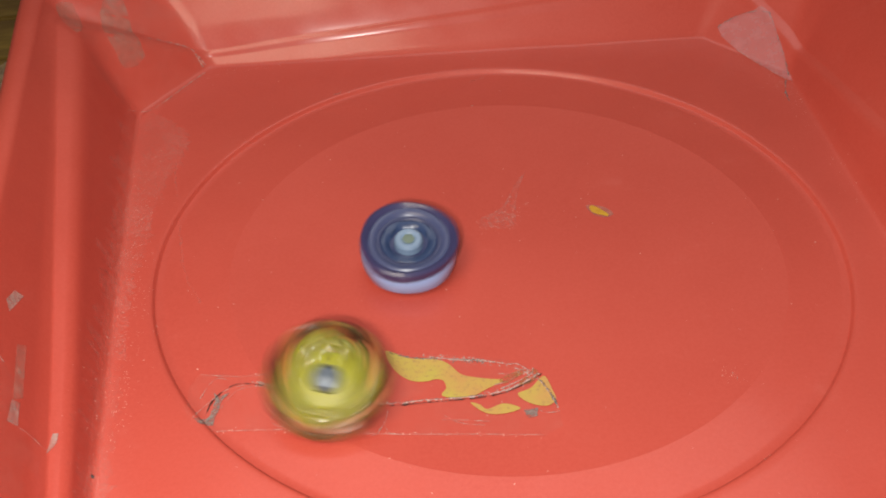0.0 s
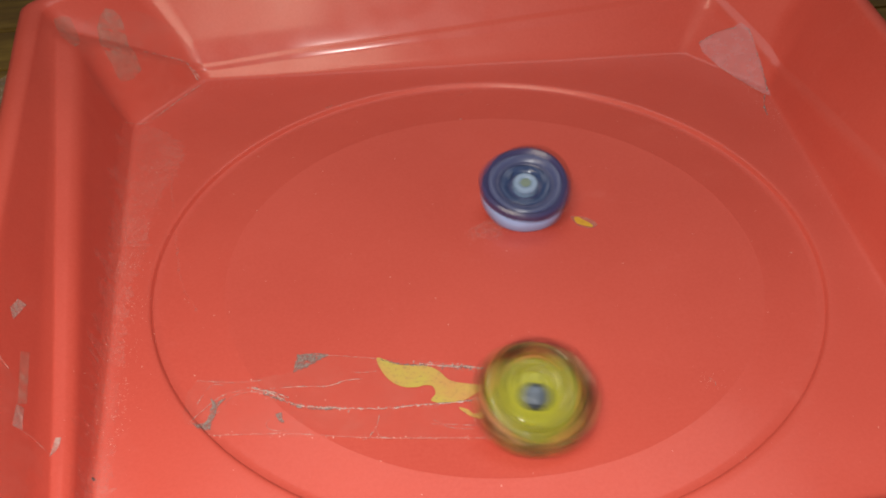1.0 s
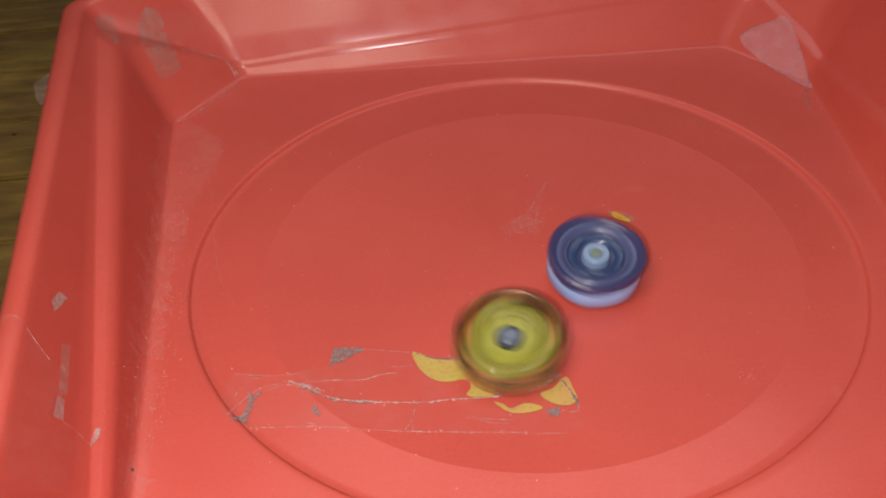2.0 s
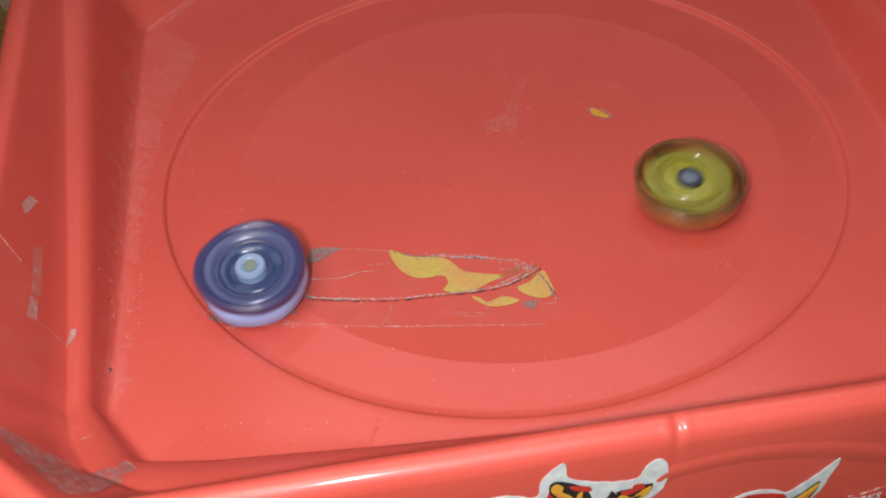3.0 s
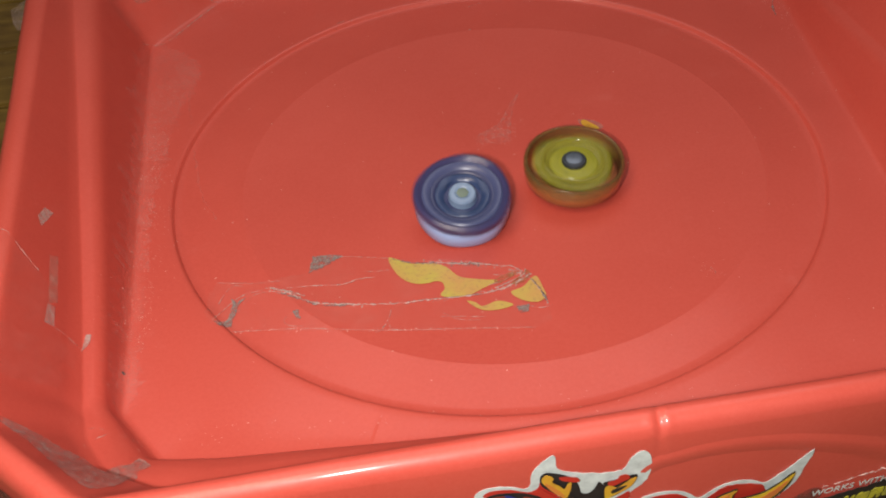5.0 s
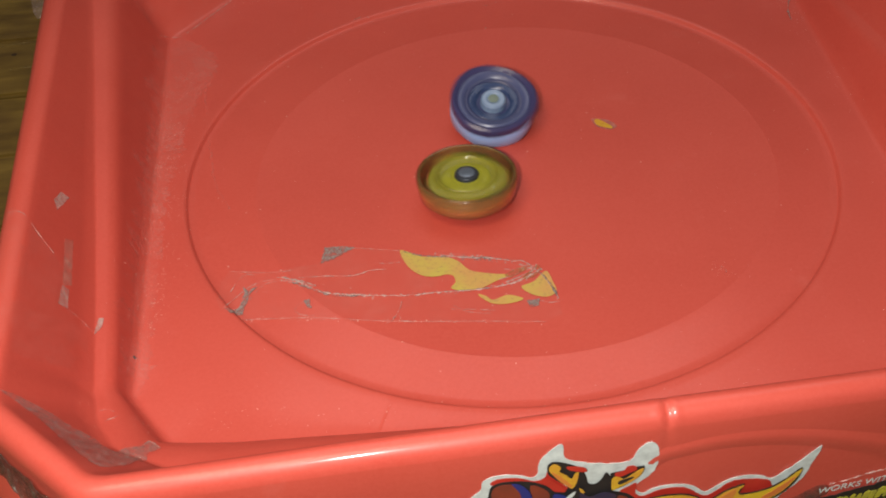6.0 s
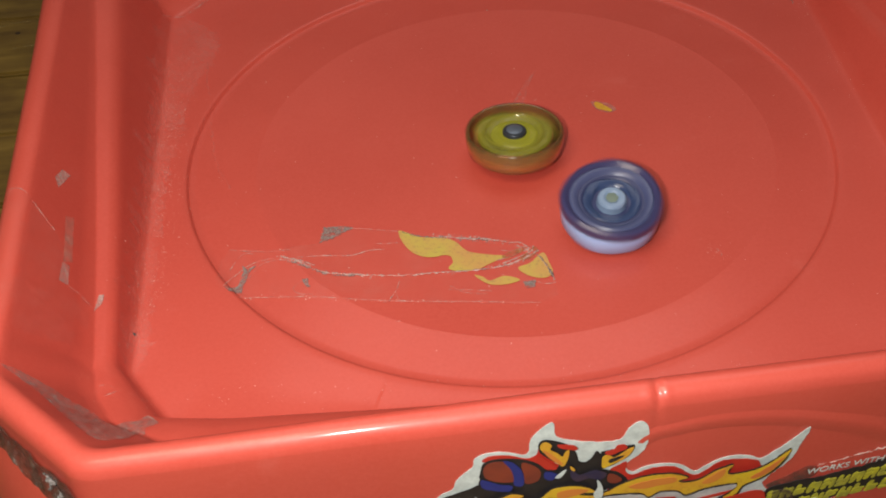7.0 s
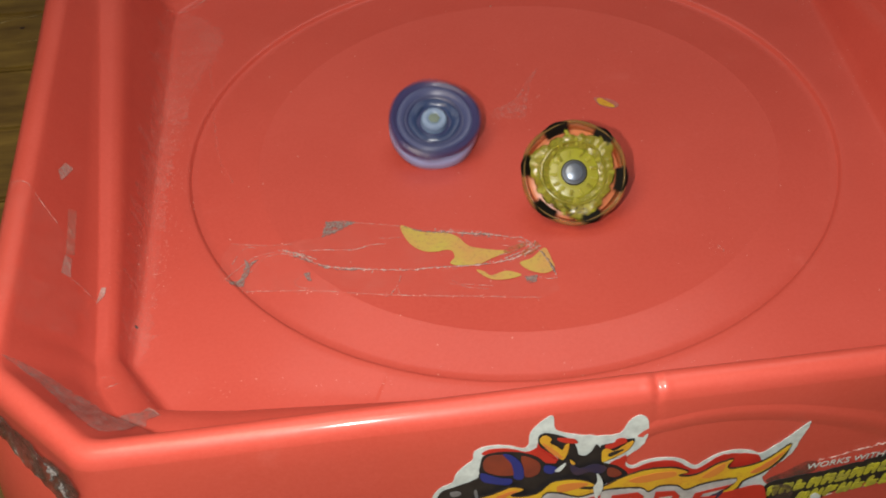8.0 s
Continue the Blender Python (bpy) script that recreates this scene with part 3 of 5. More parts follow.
letter = ink("letter_bar", REDINK, [(41, 46.2), (53.1, 43.6), (50.9, 45.7), (43.8, 47.1), (42.8, 48.8), (48.6, 49.1), (47.6, 51.8), (41.7, 52.2), (40.2, 56.1), (46.5, 56.8), (45.6, 62.6), (37.5, 60.9)], 1)
ink("torn_spot", WHITE, [(7.4, 28.6), (8.8, 30.7), (9.7, 34.8), (9.5, 38.2), (8.3, 41.1), (7.9, 45.4), (7.1, 39.6), (6.6, 35.7), (7.8, 32.9)])

side_label = part("small_sticker", patch("small_sticker", ragged(spline(millimetres(
    [(65.3, 58.8), (65.6, 51.6), (67.4, 48.5), (74.4, 47), (83.8, 45.8), (93, 43.9), (101.2, 41.8), (107.6, 40.6), (111.4, 55.8), (103.5, 55.8), (95.8, 56.9), (90.4, 59), (86.9, 61.3), (77.7, 65.1), (67.9, 66.4)]), True, 3), 0.0003), BLACK, 0.0002, on_front, 0, 0.0004), arena,
    "worn black sticker with yellow-green lettering bars")
for u0, v0, n in ((66.0, 51.2, 9), (77.4, 56.6, 7)):
    for k in range(n):
        u, v = u0 + 4.7 * k, v0 - 0.86 * k + random.uniform(-0.3, 0.3)
        strokes = [[(u + 1.4, v), (u + 3.0, v - 0.2), (u + 2.2, v + 4.9), (u + 0.4, v + 5.2)]]
        for h in random.sample((0.0, 1.9, 3.8), 2):
            strokes.append([(u + 1.2 - h * 0.15, v + h), (u + 4.7 - h * 0.15, v + h - 0.7), (u + 4.4 - h * 0.15, v + h + 0.7), (u + 1.0 - h * 0.15, v + h + 1.4)])
        if random.random() < 0.6:
            strokes.append([(u + 3.6, v - 0.4), (u + 4.9, v - 0.7), (u + 4.2, v + 4.0), (u + 2.9, v + 4.4)])
        for q, bar in enumerate(strokes):
            part("letter_bar", patch("letter_bar", ragged(spline(millimetres(bar), True, 2), 0.00012), LIME, 0.0001, on_front, 0, 0.0007 + 0.00012 * q), side_label)
part("worn_patch", patch("worn_patch", ragged(spline(millimetres([(68.1, 50.5), (71.7, 49), (75.4, 52.3), (75.5, 57.6), (72.9, 59.4), (69.5, 55.7)])), 0.0004), SMUDGE, 0.0001, on_front, 0, 0.0014), side_label, "grey rubbed-off corner")
part("torn_spot", patch("torn_spot", ragged(spline(millimetres([(82.6, 58.4), (84, 56.7), (86.3, 59.2), (85.2, 61.6), (83.4, 60.5)])), 0.0003), WHITE, 0.0001, on_front, 0, 0.0014), side_label, "bare torn white paper")
part("adhesive_smear", patch("adhesive_smear", ragged(spline(millimetres([(66, 47), (72, 43.5), (78, 39.5), (82, 40.5), (82, 45), (76, 47), (68, 49)])), 0.0004), SMUDGE, 0.00006, on_front, 0, 0.00033), arena, "brown smear of old glue")
part("torn_edge", strand("torn_edge", [on_front(u / 1000, v / 1000, 0.0004) for u, v in ((82, 39.6), (88, 38.4), (94, 36.6), (100, 35.2), (106, 33.6), (112, 32))], 0.00035, PALEDIRT), arena)
part("torn_edge", strand("torn_edge", [on_front(u / 1000, v / 1000, 0.0004) for u, v in ((88, 61), (94, 59), (100, 58.4), (106, 57), (112, 56.4))], 0.0002, PALEDIRT), arena)

words = bpy.data.curves.new("printed_words", "FONT")
words.body, words.size, words.shear, words.extrude = "WORKS WITH", 0.0040, 0.25, 0.00005
words.materials.append(WHITE)
text = new("printed_words", words)
text.parent = arena
ux = on_front(1, 0, 0) - on_front(0, 0, 0)
tilt = Matrix((ux.normalized(), (on_front(0, -1, 0) - on_front(0, 0, 0)).normalized(), Vector((0.0486, -1, 0.05)).normalized())).transposed().to_4x4()
text.matrix_basis = Matrix.Translation(on_front(0.0785, 0.0436, 0.0007)) @ tilt @ pose(0, 0, 0, 0, 0, 6)
tagged(text, "white italic printed words on the red plastic")

# ---- old sticker and tape in the dish ----
part("tape_sheet", patch("tape_sheet", spline([(-0.128, -0.066), (-0.112, -0.0685), (-0.098, -0.067), (-0.088, -0.066), (-0.081, -0.0575), (-0.053, -0.063), (-0.014, -0.0705),
                  (-0.001, -0.0765), (0.0060, -0.085), (0.0100, -0.1015), (0.003, -0.1125), (-0.057, -0.1045), (-0.120, -0.0945), (-0.132, -0.083)], True, 2),
                  TAPE, 0.00012, lay, 0.005, 0.0002), arena, "clear tape over an old torn sticker")
decal_count = 0


def print_patch(name, mat, outline):
    """A remnant of print or dirt in the dish."""
    global decal_count
    lift = 0.00040 + 0.00004 * (decal_count % 5)
    decal_count += 1
    rough = 0.00030 if mat is GREYDIRT else 0.00026
    part(name, patch(name, ragged(list(outline) if mat is GREYDIRT else spline(outline, True, 5), rough), mat, 0.00005, lay, 0.004, lift), arena)


print_patch("flame_print", YELLOW, [(-0.0535, -0.0625), (-0.0525, -0.0685), (-0.0490, -0.0755), (-0.0440, -0.0797), (-0.0385, -0.0807), (-0.0345, -0.0800), (-0.0318, -0.0812),
                             (-0.0310, -0.0850), (-0.0330, -0.0885), (-0.0280, -0.0905), (-0.0215, -0.0905), (-0.0150, -0.0872), (-0.0085, -0.0838), (-0.0145, -0.0822),
                             (-0.0240, -0.0790), (-0.0290, -0.0725), (-0.0350, -0.0690), (-0.0440, -0.0678), (-0.0500, -0.0640)])
print_patch("flame_print", YELLOW, [(-0.0040, -0.0915), (0.0015, -0.0890), (0.0075, -0.0835), (0.0095, -0.0905), (0.0100, -0.0960), (0.0060, -0.0985), (0.0000, -0.0965)])
print_patch("flame_print", YELLOW, [(-0.0225, -0.0935), (-0.0190, -0.0950), (-0.0165, -0.0975), (-0.0100, -0.0955), (-0.0040, -0.0985), (-0.0095, -0.1003), (-0.0155, -0.1000), (-0.0195, -0.0975)])
print_patch("flame_print", FADED, [(-0.0100, -0.0835), (-0.0030, -0.0800), (0.0015, -0.0800), (-0.0030, -0.0830), (-0.0075, -0.0855)])
print_patch("flame_print", FADED, [(-0.0030, -0.0865), (0.0010, -0.0825), (0.0045, -0.0795), (0.0055, -0.0830), (0.0010, -0.0870)])
print_patch("chipped_print", FLAME, [(0.0470, 0.0190), (0.0490, 0.0197), (0.0520, 0.0162), (0.0545, 0.0128), (0.0540, 0.0112), (0.0505, 0.0128), (0.0475, 0.0152)])
print_patch("dirt_patch", GREYDIRT, [(-0.0885, -0.0665), (-0.0868, -0.0560), (-0.0800, -0.0562), (-0.0735, -0.0580), (-0.0800, -0.0625)])
print_patch("dirt_patch", GREYDIRT, [(-0.1278, -0.0890), (-0.1235, -0.0880), (-0.1212, -0.0850), (-0.1205, -0.0800), (-0.1212, -0.0765), (-0.1192, -0.0790), (-0.1150, -0.0772), (-0.1180, -0.0815), (-0.1190, -0.0865), (-0.1205, -0.0915), (-0.1250, -0.0920)])
print_patch("dirt_patch", GREYDIRT, [(-0.0030, -0.1000), (0.0025, -0.0992), (0.0020, -0.1030), (-0.0015, -0.1038)])
print_patch("dirt_patch", GREYDIRT, [(-0.0950, -0.0880), (-0.0925, -0.0875), (-0.0915, -0.0930), (-0.0935, -0.0920)])

def torn_line(radius, mat, points):
    """The raised torn edge of tape or paper."""
    part("torn_edge", strand("torn_edge", [lay(x, y, 0.00045) for x, y in points], radius, mat), arena)


torn_line(0.00055, PALEDIRT, [(-0.107, -0.0725), (-0.098, -0.0760), (-0.088, -0.0835), (-0.079, -0.0862), (-0.066, -0.0885), (-0.053, -0.0903), (-0.040, -0.0903), (-0.030, -0.0905), (-0.018, -0.0905), (-0.008, -0.0890), (0.001, -0.0850), (0.006, -0.0820)])
torn_line(0.00040, GREYDIRT, [(-0.100, -0.0765), (-0.091, -0.0820), (-0.083, -0.0865), (-0.070, -0.0880)])
torn_line(0.00036, GREYDIRT, [(-0.036, -0.0900), (-0.026, -0.0903), (-0.016, -0.0905)])
torn_line(0.00026, PALEDIRT, [(-0.098, -0.0740), (-0.086, -0.0745), (-0.074, -0.0755), (-0.067, -0.0735), (-0.060, -0.0735)])
torn_line(0.00012, PALEDIRT, [(-0.118, -0.0850), (-0.113, -0.0770), (-0.107, -0.0750), (-0.100, -0.0755)])
torn_line(0.00030, PALEDIRT, [(-0.038, -0.0675), (-0.030, -0.0695), (-0.022, -0.0710), (-0.014, -0.0725), (-0.006, -0.0755), (-0.001, -0.0765), (0.004, -0.0830), (0.008, -0.0915), (0.0105, -0.1000)])
torn_line(0.00045, GREYDIRT, [(-0.027, -0.0705), (-0.021, -0.0715), (-0.015, -0.0728)])
torn_line(0.00060, GREYDIRT, [(-0.052, -0.0635), (-0.047, -0.0660), (-0.041, -0.0680), (-0.034, -0.0690)])
torn_line(0.00065, PALEDIRT, [(-0.029, -0.0700), (-0.023, -0.0712), (-0.017, -0.0722), (-0.010, -0.0742)])
torn_line(0.00045, PALEDIRT, [(-0.105, -0.0725), (-0.100, -0.0745), (-0.094, -0.0775), (-0.090, -0.0800)])
torn_line(0.00050, GREYDIRT, [(0.0045, -0.0835), (0.007, -0.0880), (0.009, -0.0940), (0.010, -0.0985)])
torn_line(0.00040, PALEDIRT, [(-0.010, -0.0880), (-0.002, -0.0845), (0.003, -0.0815), (0.004, -0.0790)])
torn_line(0.00016, PALEDIRT, [(-0.1290, -0.0895), (-0.1235, -0.0820), (-0.1165, -0.0755), (-0.1075, -0.0735)])
# the torn edges gape where a top presses on the tape: a raised dark bead paints the gap's shade, and lies under the
# pale edge else
slit_shade = part("slit_shade", strand("slit_shade", [lay(x, y, 0.00015) for x, y in [(-0.1075, -0.0725), (-0.098, -0.0762), (-0.088, -0.0838), (-0.079, -0.0866), (-0.066, -0.0889), (-0.053, -0.0906), (-0.040, -0.0907), (-0.030, -0.0908), (-0.018, -0.0907), (-0.008, -0.0891), (0.001, -0.0851), (0.007, -0.0815)]], 0.00034, GAP_SHADE, 5, 0.5), arena, "dark bead painted as the shade between torn tape edges")
curl_shade = part("slit_shade", strand("slit_shade", [lay(x, y, 0.00015) for x, y in [(-0.1240, -0.0855), (-0.1215, -0.0800), (-0.1165, -0.0742), (-0.1120, -0.0722), (-0.1075, -0.0725)]], 0.00030, GAP_SHADE, 5, 0.5), arena, "dark bead painted as the shade under the curled end of the tape")
SHUT, GAPE = pose(0, 0.0004, -0.0005), pose(0, -0.0008, 0.0004)
GAPS = [(0, GAPE), (0.1, GAPE), (0.2, SHUT), (2.8, SHUT), (2.9, GAPE), (3.6, GAPE), (3.7, SHUT), (8, SHUT)]
CURL_GAPS = [(0, GAPE), (0.1, GAPE), (0.2, SHUT), (3.2, SHUT), (3.3, GAPE), (3.4, SHUT), (3.5, GAPE), (3.6, GAPE), (3.7, SHUT), (8, SHUT)]
torn_line(0.00016, PALEDIRT, [(-0.081, -0.0575), (-0.068, -0.0595), (-0.053, -0.0630)])
torn_line(0.00014, PALEDIRT, [(-0.120, -0.0945), (-0.090, -0.0985), (-0.057, -0.1045), (-0.025, -0.1085), (0.003, -0.1122)])
torn_line(0.00018, PALEDIRT, [(-0.054, -0.0935), (-0.0555, -0.0990), (-0.058, -0.1030)])
torn_line(0.00022, PALEDIRT, [(0.003, -0.1005), (0.007, -0.1020), (0.0105, -0.1015)])
torn_line(0.00014, PALEDIRT, [(-0.065, -0.0690), (-0.060, -0.0700), (-0.054, -0.0700)])
torn_line(0.00012, PALEDIRT, [(-0.034, -0.1005), (-0.024, -0.1020), (-0.016, -0.1035)])
torn_line(0.00012, PALEDIRT, [(-0.128, -0.066), (-0.112, -0.0690), (-0.100, -0.0690)])

torn_line(0.00016, PALEDIRT, [(-0.1265, -0.0790), (-0.1235, -0.0720), (-0.1205, -0.0690), (-0.1170, -0.0700)])
torn_line(0.00014, PALEDIRT, [(-0.0950, -0.0885), (-0.0985, -0.0925), (-0.0960, -0.0960), (-0.0900, -0.0970)])
torn_line(0.00014, PALEDIRT, [(-0.0560, -0.1000), (-0.0585, -0.1040), (-0.0610, -0.1050)])
torn_line(0.00016, PALEDIRT, [(-0.0560, -0.0990), (-0.0545, -0.1040), (-0.0520, -0.1050)])
torn_line(0.00012, PALEDIRT, [(-0.0330, -0.0985), (-0.0270, -0.1030), (-0.0180, -0.1050)])
torn_line(0.00020, PALEDIRT, [(-0.0100, -0.0800), (-0.0050, -0.0810), (0.0000, -0.0790), (0.0030, -0.0800)])
torn_line(0.00022, PALEDIRT, [(-0.0130, -0.0860), (-0.0070, -0.0845), (-0.0010, -0.0815)])

# scuffed areas, corner tape and marks on the walls
film_count = 0


def film_patch(name, mat, steps, outline, label):
    """Tape or a scuffed area laid on the tray."""
    global film_count
    lift = 0.00035 + 0.0001 * (film_count % 3)
    film_count += 1
    outline = spline(outline, True, steps)
    part(name, patch(name, ragged(outline, 0.00022) if mat is DUSTY else ragged(outline, 0.0014) if mat is SCUFFS and len(outline) > 20 else outline, mat, 0.00012, lay, 0.003, lift), arena, label)


film_patch("scuff", SCRAPE, 3, [(-0.006, 0.012), (0.002, 0.008), (0.010, 0.010), (0.012, 0.020), (0.016, 0.038), (0.022, 0.052), (0.014, 0.040), (0.006, 0.024), (-0.004, 0.018)], "")
film_patch("scuff", SCUFFS, 3, [(-0.163, -0.126), (-0.155, -0.124), (-0.160, -0.060), (-0.162, 0.000), (-0.158, 0.060), (-0.150, 0.100), (-0.164, 0.128), (-0.184, 0.124), (-0.178, 0.060), (-0.1735, 0.0), (-0.168, -0.06)], "whitish scuffed strip along the wall")
film_patch("corner_tape", TAPE, 3, [(-0.186, 0.128), (-0.168, 0.140), (-0.146, 0.174), (-0.150, 0.192), (-0.178, 0.200), (-0.205, 0.180), (-0.200, 0.140)], "clear tape over the cracked corner")
film_patch("corner_tape", FAINT, 2, [(-0.1950, 0.163), (-0.1990, 0.178), (-0.1960, 0.194), (-0.1880, 0.192), (-0.1835, 0.176), (-0.1765, 0.163), (-0.1858, 0.151), (-0.1895, 0.155)], "dusty grey tape on the corner")
film_patch("corner_tape", FAINT, 2, [(-0.2200, 0.174), (-0.2125, 0.179), (-0.2040, 0.158), (-0.2045, 0.148), (-0.2130, 0.157)], "dusty grey tape on the corner")
film_patch("corner_tape", PINKTAPE, 2, [(0.1545, 0.170), (0.172, 0.166), (0.180, 0.160), (0.1810, 0.119), (0.1770, 0.118), (0.1606, 0.152)], "pale pinkish tape over the cracked corner")
film_patch("corner_tape", DUSTY, 2, [(-0.1812, -0.1681), (-0.1778, -0.1654), (-0.1706, -0.1669), (-0.1626, -0.1713), (-0.1575, -0.1722), (-0.1530, -0.1720), (-0.1508, -0.1700), (-0.1457, -0.1672), (-0.1446, -0.1642), (-0.1388, -0.1698),
    (-0.1421, -0.1723), (-0.1415, -0.1790), (-0.1405, -0.1885), (-0.1432, -0.1935), (-0.1463, -0.1962), (-0.1515, -0.1926), (-0.1573, -0.1868), (-0.1638, -0.1802), (-0.1730, -0.1717), (-0.1790, -0.1682)], "dusty torn tape on the corner")
film_patch("tape_scrap", SCRAP, 1, [(-0.1901, -0.0618), (-0.1895, -0.0547), (-0.1872, -0.0546), (-0.1884, -0.0666)], "scrap of old tape")
film_patch("tape_scrap", SCRAP, 1, [(-0.1795, -0.1144), (-0.1803, -0.1046), (-0.1787, -0.1040), (-0.1774, -0.1136)], "scrap of old tape")
film_patch("tape_scrap", FAINT, 1, [(-0.1841, -0.0795), (-0.1823, -0.0771), (-0.1787, -0.1010), (-0.1803, -0.1038)], "scrap of old tape")
film_patch("tape_scrap", SCRAP, 1, [(-0.1720, -0.1145), (-0.1716, -0.1060), (-0.1698, -0.1055), (-0.1698, -0.1096)], "scrap of old tape")
film_patch("rim_tape", TAPE, 2, [(-0.2010, -0.0800), (-0.1947, -0.0814), (-0.1897, -0.0863), (-0.1846, -0.0914), (-0.1800, -0.100), (-0.1771, -0.1137), (-0.1730, -0.1140), (-0.1725, -0.140), (-0.1900, -0.150), (-0.1960, -0.120)], "clear tape wrapped over the rim")
# the 0.0004 line is no torn edge: a ridge glint painted pale
for r, pts in ((0.00014, [(-0.2010, -0.0800), (-0.1947, -0.0814), (-0.1897, -0.0863), (-0.1846, -0.0914)]), (0.00012, [(-0.1771, -0.1137), (-0.1745, -0.1136), (-0.1722, -0.1134)]),
               (0.00026, [(-0.1840, 0.1288), (-0.1760, 0.136), (-0.1683, 0.1444), (-0.158, 0.160), (-0.1478, 0.1746)]), (0.0004, [(-0.1763, 0.1759), (-0.1665, 0.1811), (-0.1552, 0.1837), (-0.1478, 0.1798)]),
               (0.00030, [(0.1775, 0.1170), (0.1690, 0.1340), (0.1606, 0.1517)]), (0.0005, [(-0.1560, 0.1850), (-0.1520, 0.1815), (-0.1490, 0.1780)]),
               (0.00024, [(-0.1608, -0.1555), (-0.1590, -0.1536), (-0.1566, -0.1513)]), (0.00018, [(-0.1640, -0.1500), (-0.1612, -0.1490), (-0.1590, -0.1500)]), (0.00030, [(-0.1446, -0.1642), (-0.1420, -0.1660), (-0.1392, -0.1695)])):
    part("torn_edge", strand("torn_edge", [lay(x, y, 0.0005) for x, y in pts], r, PALEDIRT), arena)
# pale strands paint the glints along the cracks of this corner
for line in ([(0.1545, 0.1700), (0.1640, 0.1690), (0.1730, 0.1655), (0.1800, 0.1600)], [(0.1800, 0.1600), (0.1808, 0.1450), (0.1812, 0.1300), (0.1800, 0.1190)], [(0.1775, 0.1165), (0.1730, 0.1050), (0.1715, 0.0950)]):
    part("crack", strand("crack", [lay(x, y, 0.0005) for x, y in line], 0.0005, GLINT, 6), arena, "crack in the corner with its glint painted pale")
for r, pts in ((0.00035, [(-0.0730, 0.1385), (-0.0704, 0.1397), (-0.0690, 0.1410)]), (0.00030, [(-0.0735, 0.1360), (-0.0738, 0.1345)]), (0.00030, [(-0.0655, 0.1400), (-0.0640, 0.1402)]),
               (0.00034, [(0.0018, 0.1168), (0.0030, 0.1172)]), (0.00018, [(0.0035, 0.1420), (0.0120, 0.1450)]), (0.00016, [(0.0800, -0.0900), (0.0815, -0.0930), (0.0805, -0.0950)])):
    part("scratch", strand("scratch", [lay(x, y, 0.0001) for x, y in pts], r, PALEDIRT), arena)
part("scratch", strand("scratch", [lay(x, y, 0.0001) for x, y in ((-0.1545, 0.0861), (-0.152, 0.064), (-0.1457, 0.0232), (-0.1398, -0.0047), (-0.1315, -0.0235))], 0.0009, SCUFFS), arena)
part("dark_speck", strand("dark_speck", [lay(-0.1618, -0.1122, 0.0002), lay(-0.1608, -0.1130, 0.0002)], 0.0005, BLACK, 6, 0.0), arena, "tiny black speck")
part("stain", patch("stain", ragged(spline([(0.0455, 0.0200), (0.0490, 0.0205), (0.0545, 0.0175), (0.0570, 0.0125), (0.0530, 0.0105), (0.0480, 0.0130)]), 0.0002), FAINT, 0.00004, lay, 0.004, 0.0003), arena, "faint grey stain round a chip of print")
part("tape_flap", patch("tape_flap", [(0.0, 0.0), (0.022, 0.002), (0.034, 0.004), (0.030, 0.013), (0.012, 0.009), (0.004, 0.006)], DUSTY, 0.0002,
     lambda u, v, h: Vector((-0.2235 - 0.12 * u - v, 0.080 + u, 0.0500 - 0.35 * v + h)), 0.003, 0.0), arena, "loose end of grey tape over the rim")


def crumpled(u, v, h):
    k = noise.noise(Vector((u * 150, v * 190, 4))) * 0.0011 + 0.0008 + h + 0.42 * max(0.0, v - 0.005) * math.exp(-(u / 0.035) ** 2)
    return Vector((-0.1685 + 0.729 * u - 0.70 * k, -0.1945 - 0.684 * u - 0.71 * k, 0.0445 - v))


part("outer_tape", patch("outer_tape", ragged(spline([(-0.026, -0.001), (0.0, -0.001), (0.024, -0.001), (0.026, 0.008), (0.019, 0.014), (0.008, 0.0125), (-0.004, 0.012), (-0.014, 0.010), (-0.027, 0.012)], True, 4), 0.00025), CRUMPLED, 0.0002,
     crumpled, 0.0016, 0.0014), arena, "shiny crumpled dark tape on the outer corner")

# short pale strands put in as glints on the crumpled tape
for line in ([(0.010, 0.003), (0.013, 0.006), (0.012, 0.009)], [(0.012, 0.002), (0.016, 0.004), (0.019, 0.008)], [(0.016, 0.009), (0.019, 0.010), (0.022, 0.013)], [(-0.020, 0.003), (-0.018, 0.006), (-0.019, 0.009)]):
    part("fold_glint", strand("fold_glint", [crumpled(u, v, 0.0017) for u, v in line], 0.0008, GLINT, 6), arena, "painted glint on a crease in the tape")

# crumbs of dust


def crumbs(places, sizes, mat, label, wild=1.3):
    """Tiny uneven flakes lying on the tray."""
    verts, faces = [], []
    for x, y in places:
        r, long, turned = random.choice(sizes), random.uniform(1.0, 2.2), random.uniform(0, 3.14)
        c = lay(x, y, r * 0.4)
        b = len(verts)
        for q in range(5):
            a = q * 1.2566 + random.random()
            u, v = r * long * math.cos(a) * random.uniform(0.5, wild), r * math.sin(a)
            verts.append(c + Vector((u * math.cos(turned) - v * math.sin(turned), u * math.sin(turned) + v * math.cos(turned), 0)))
        verts.append(c + Vector((0, 0, r * 0.6)))
        faces += [(b + q, b + (q + 1) % 5, b + 5) for q in range(5)]
    tagged(part("dust", mesh_of("dust", verts, faces, mat), arena, label), kind="stuff")


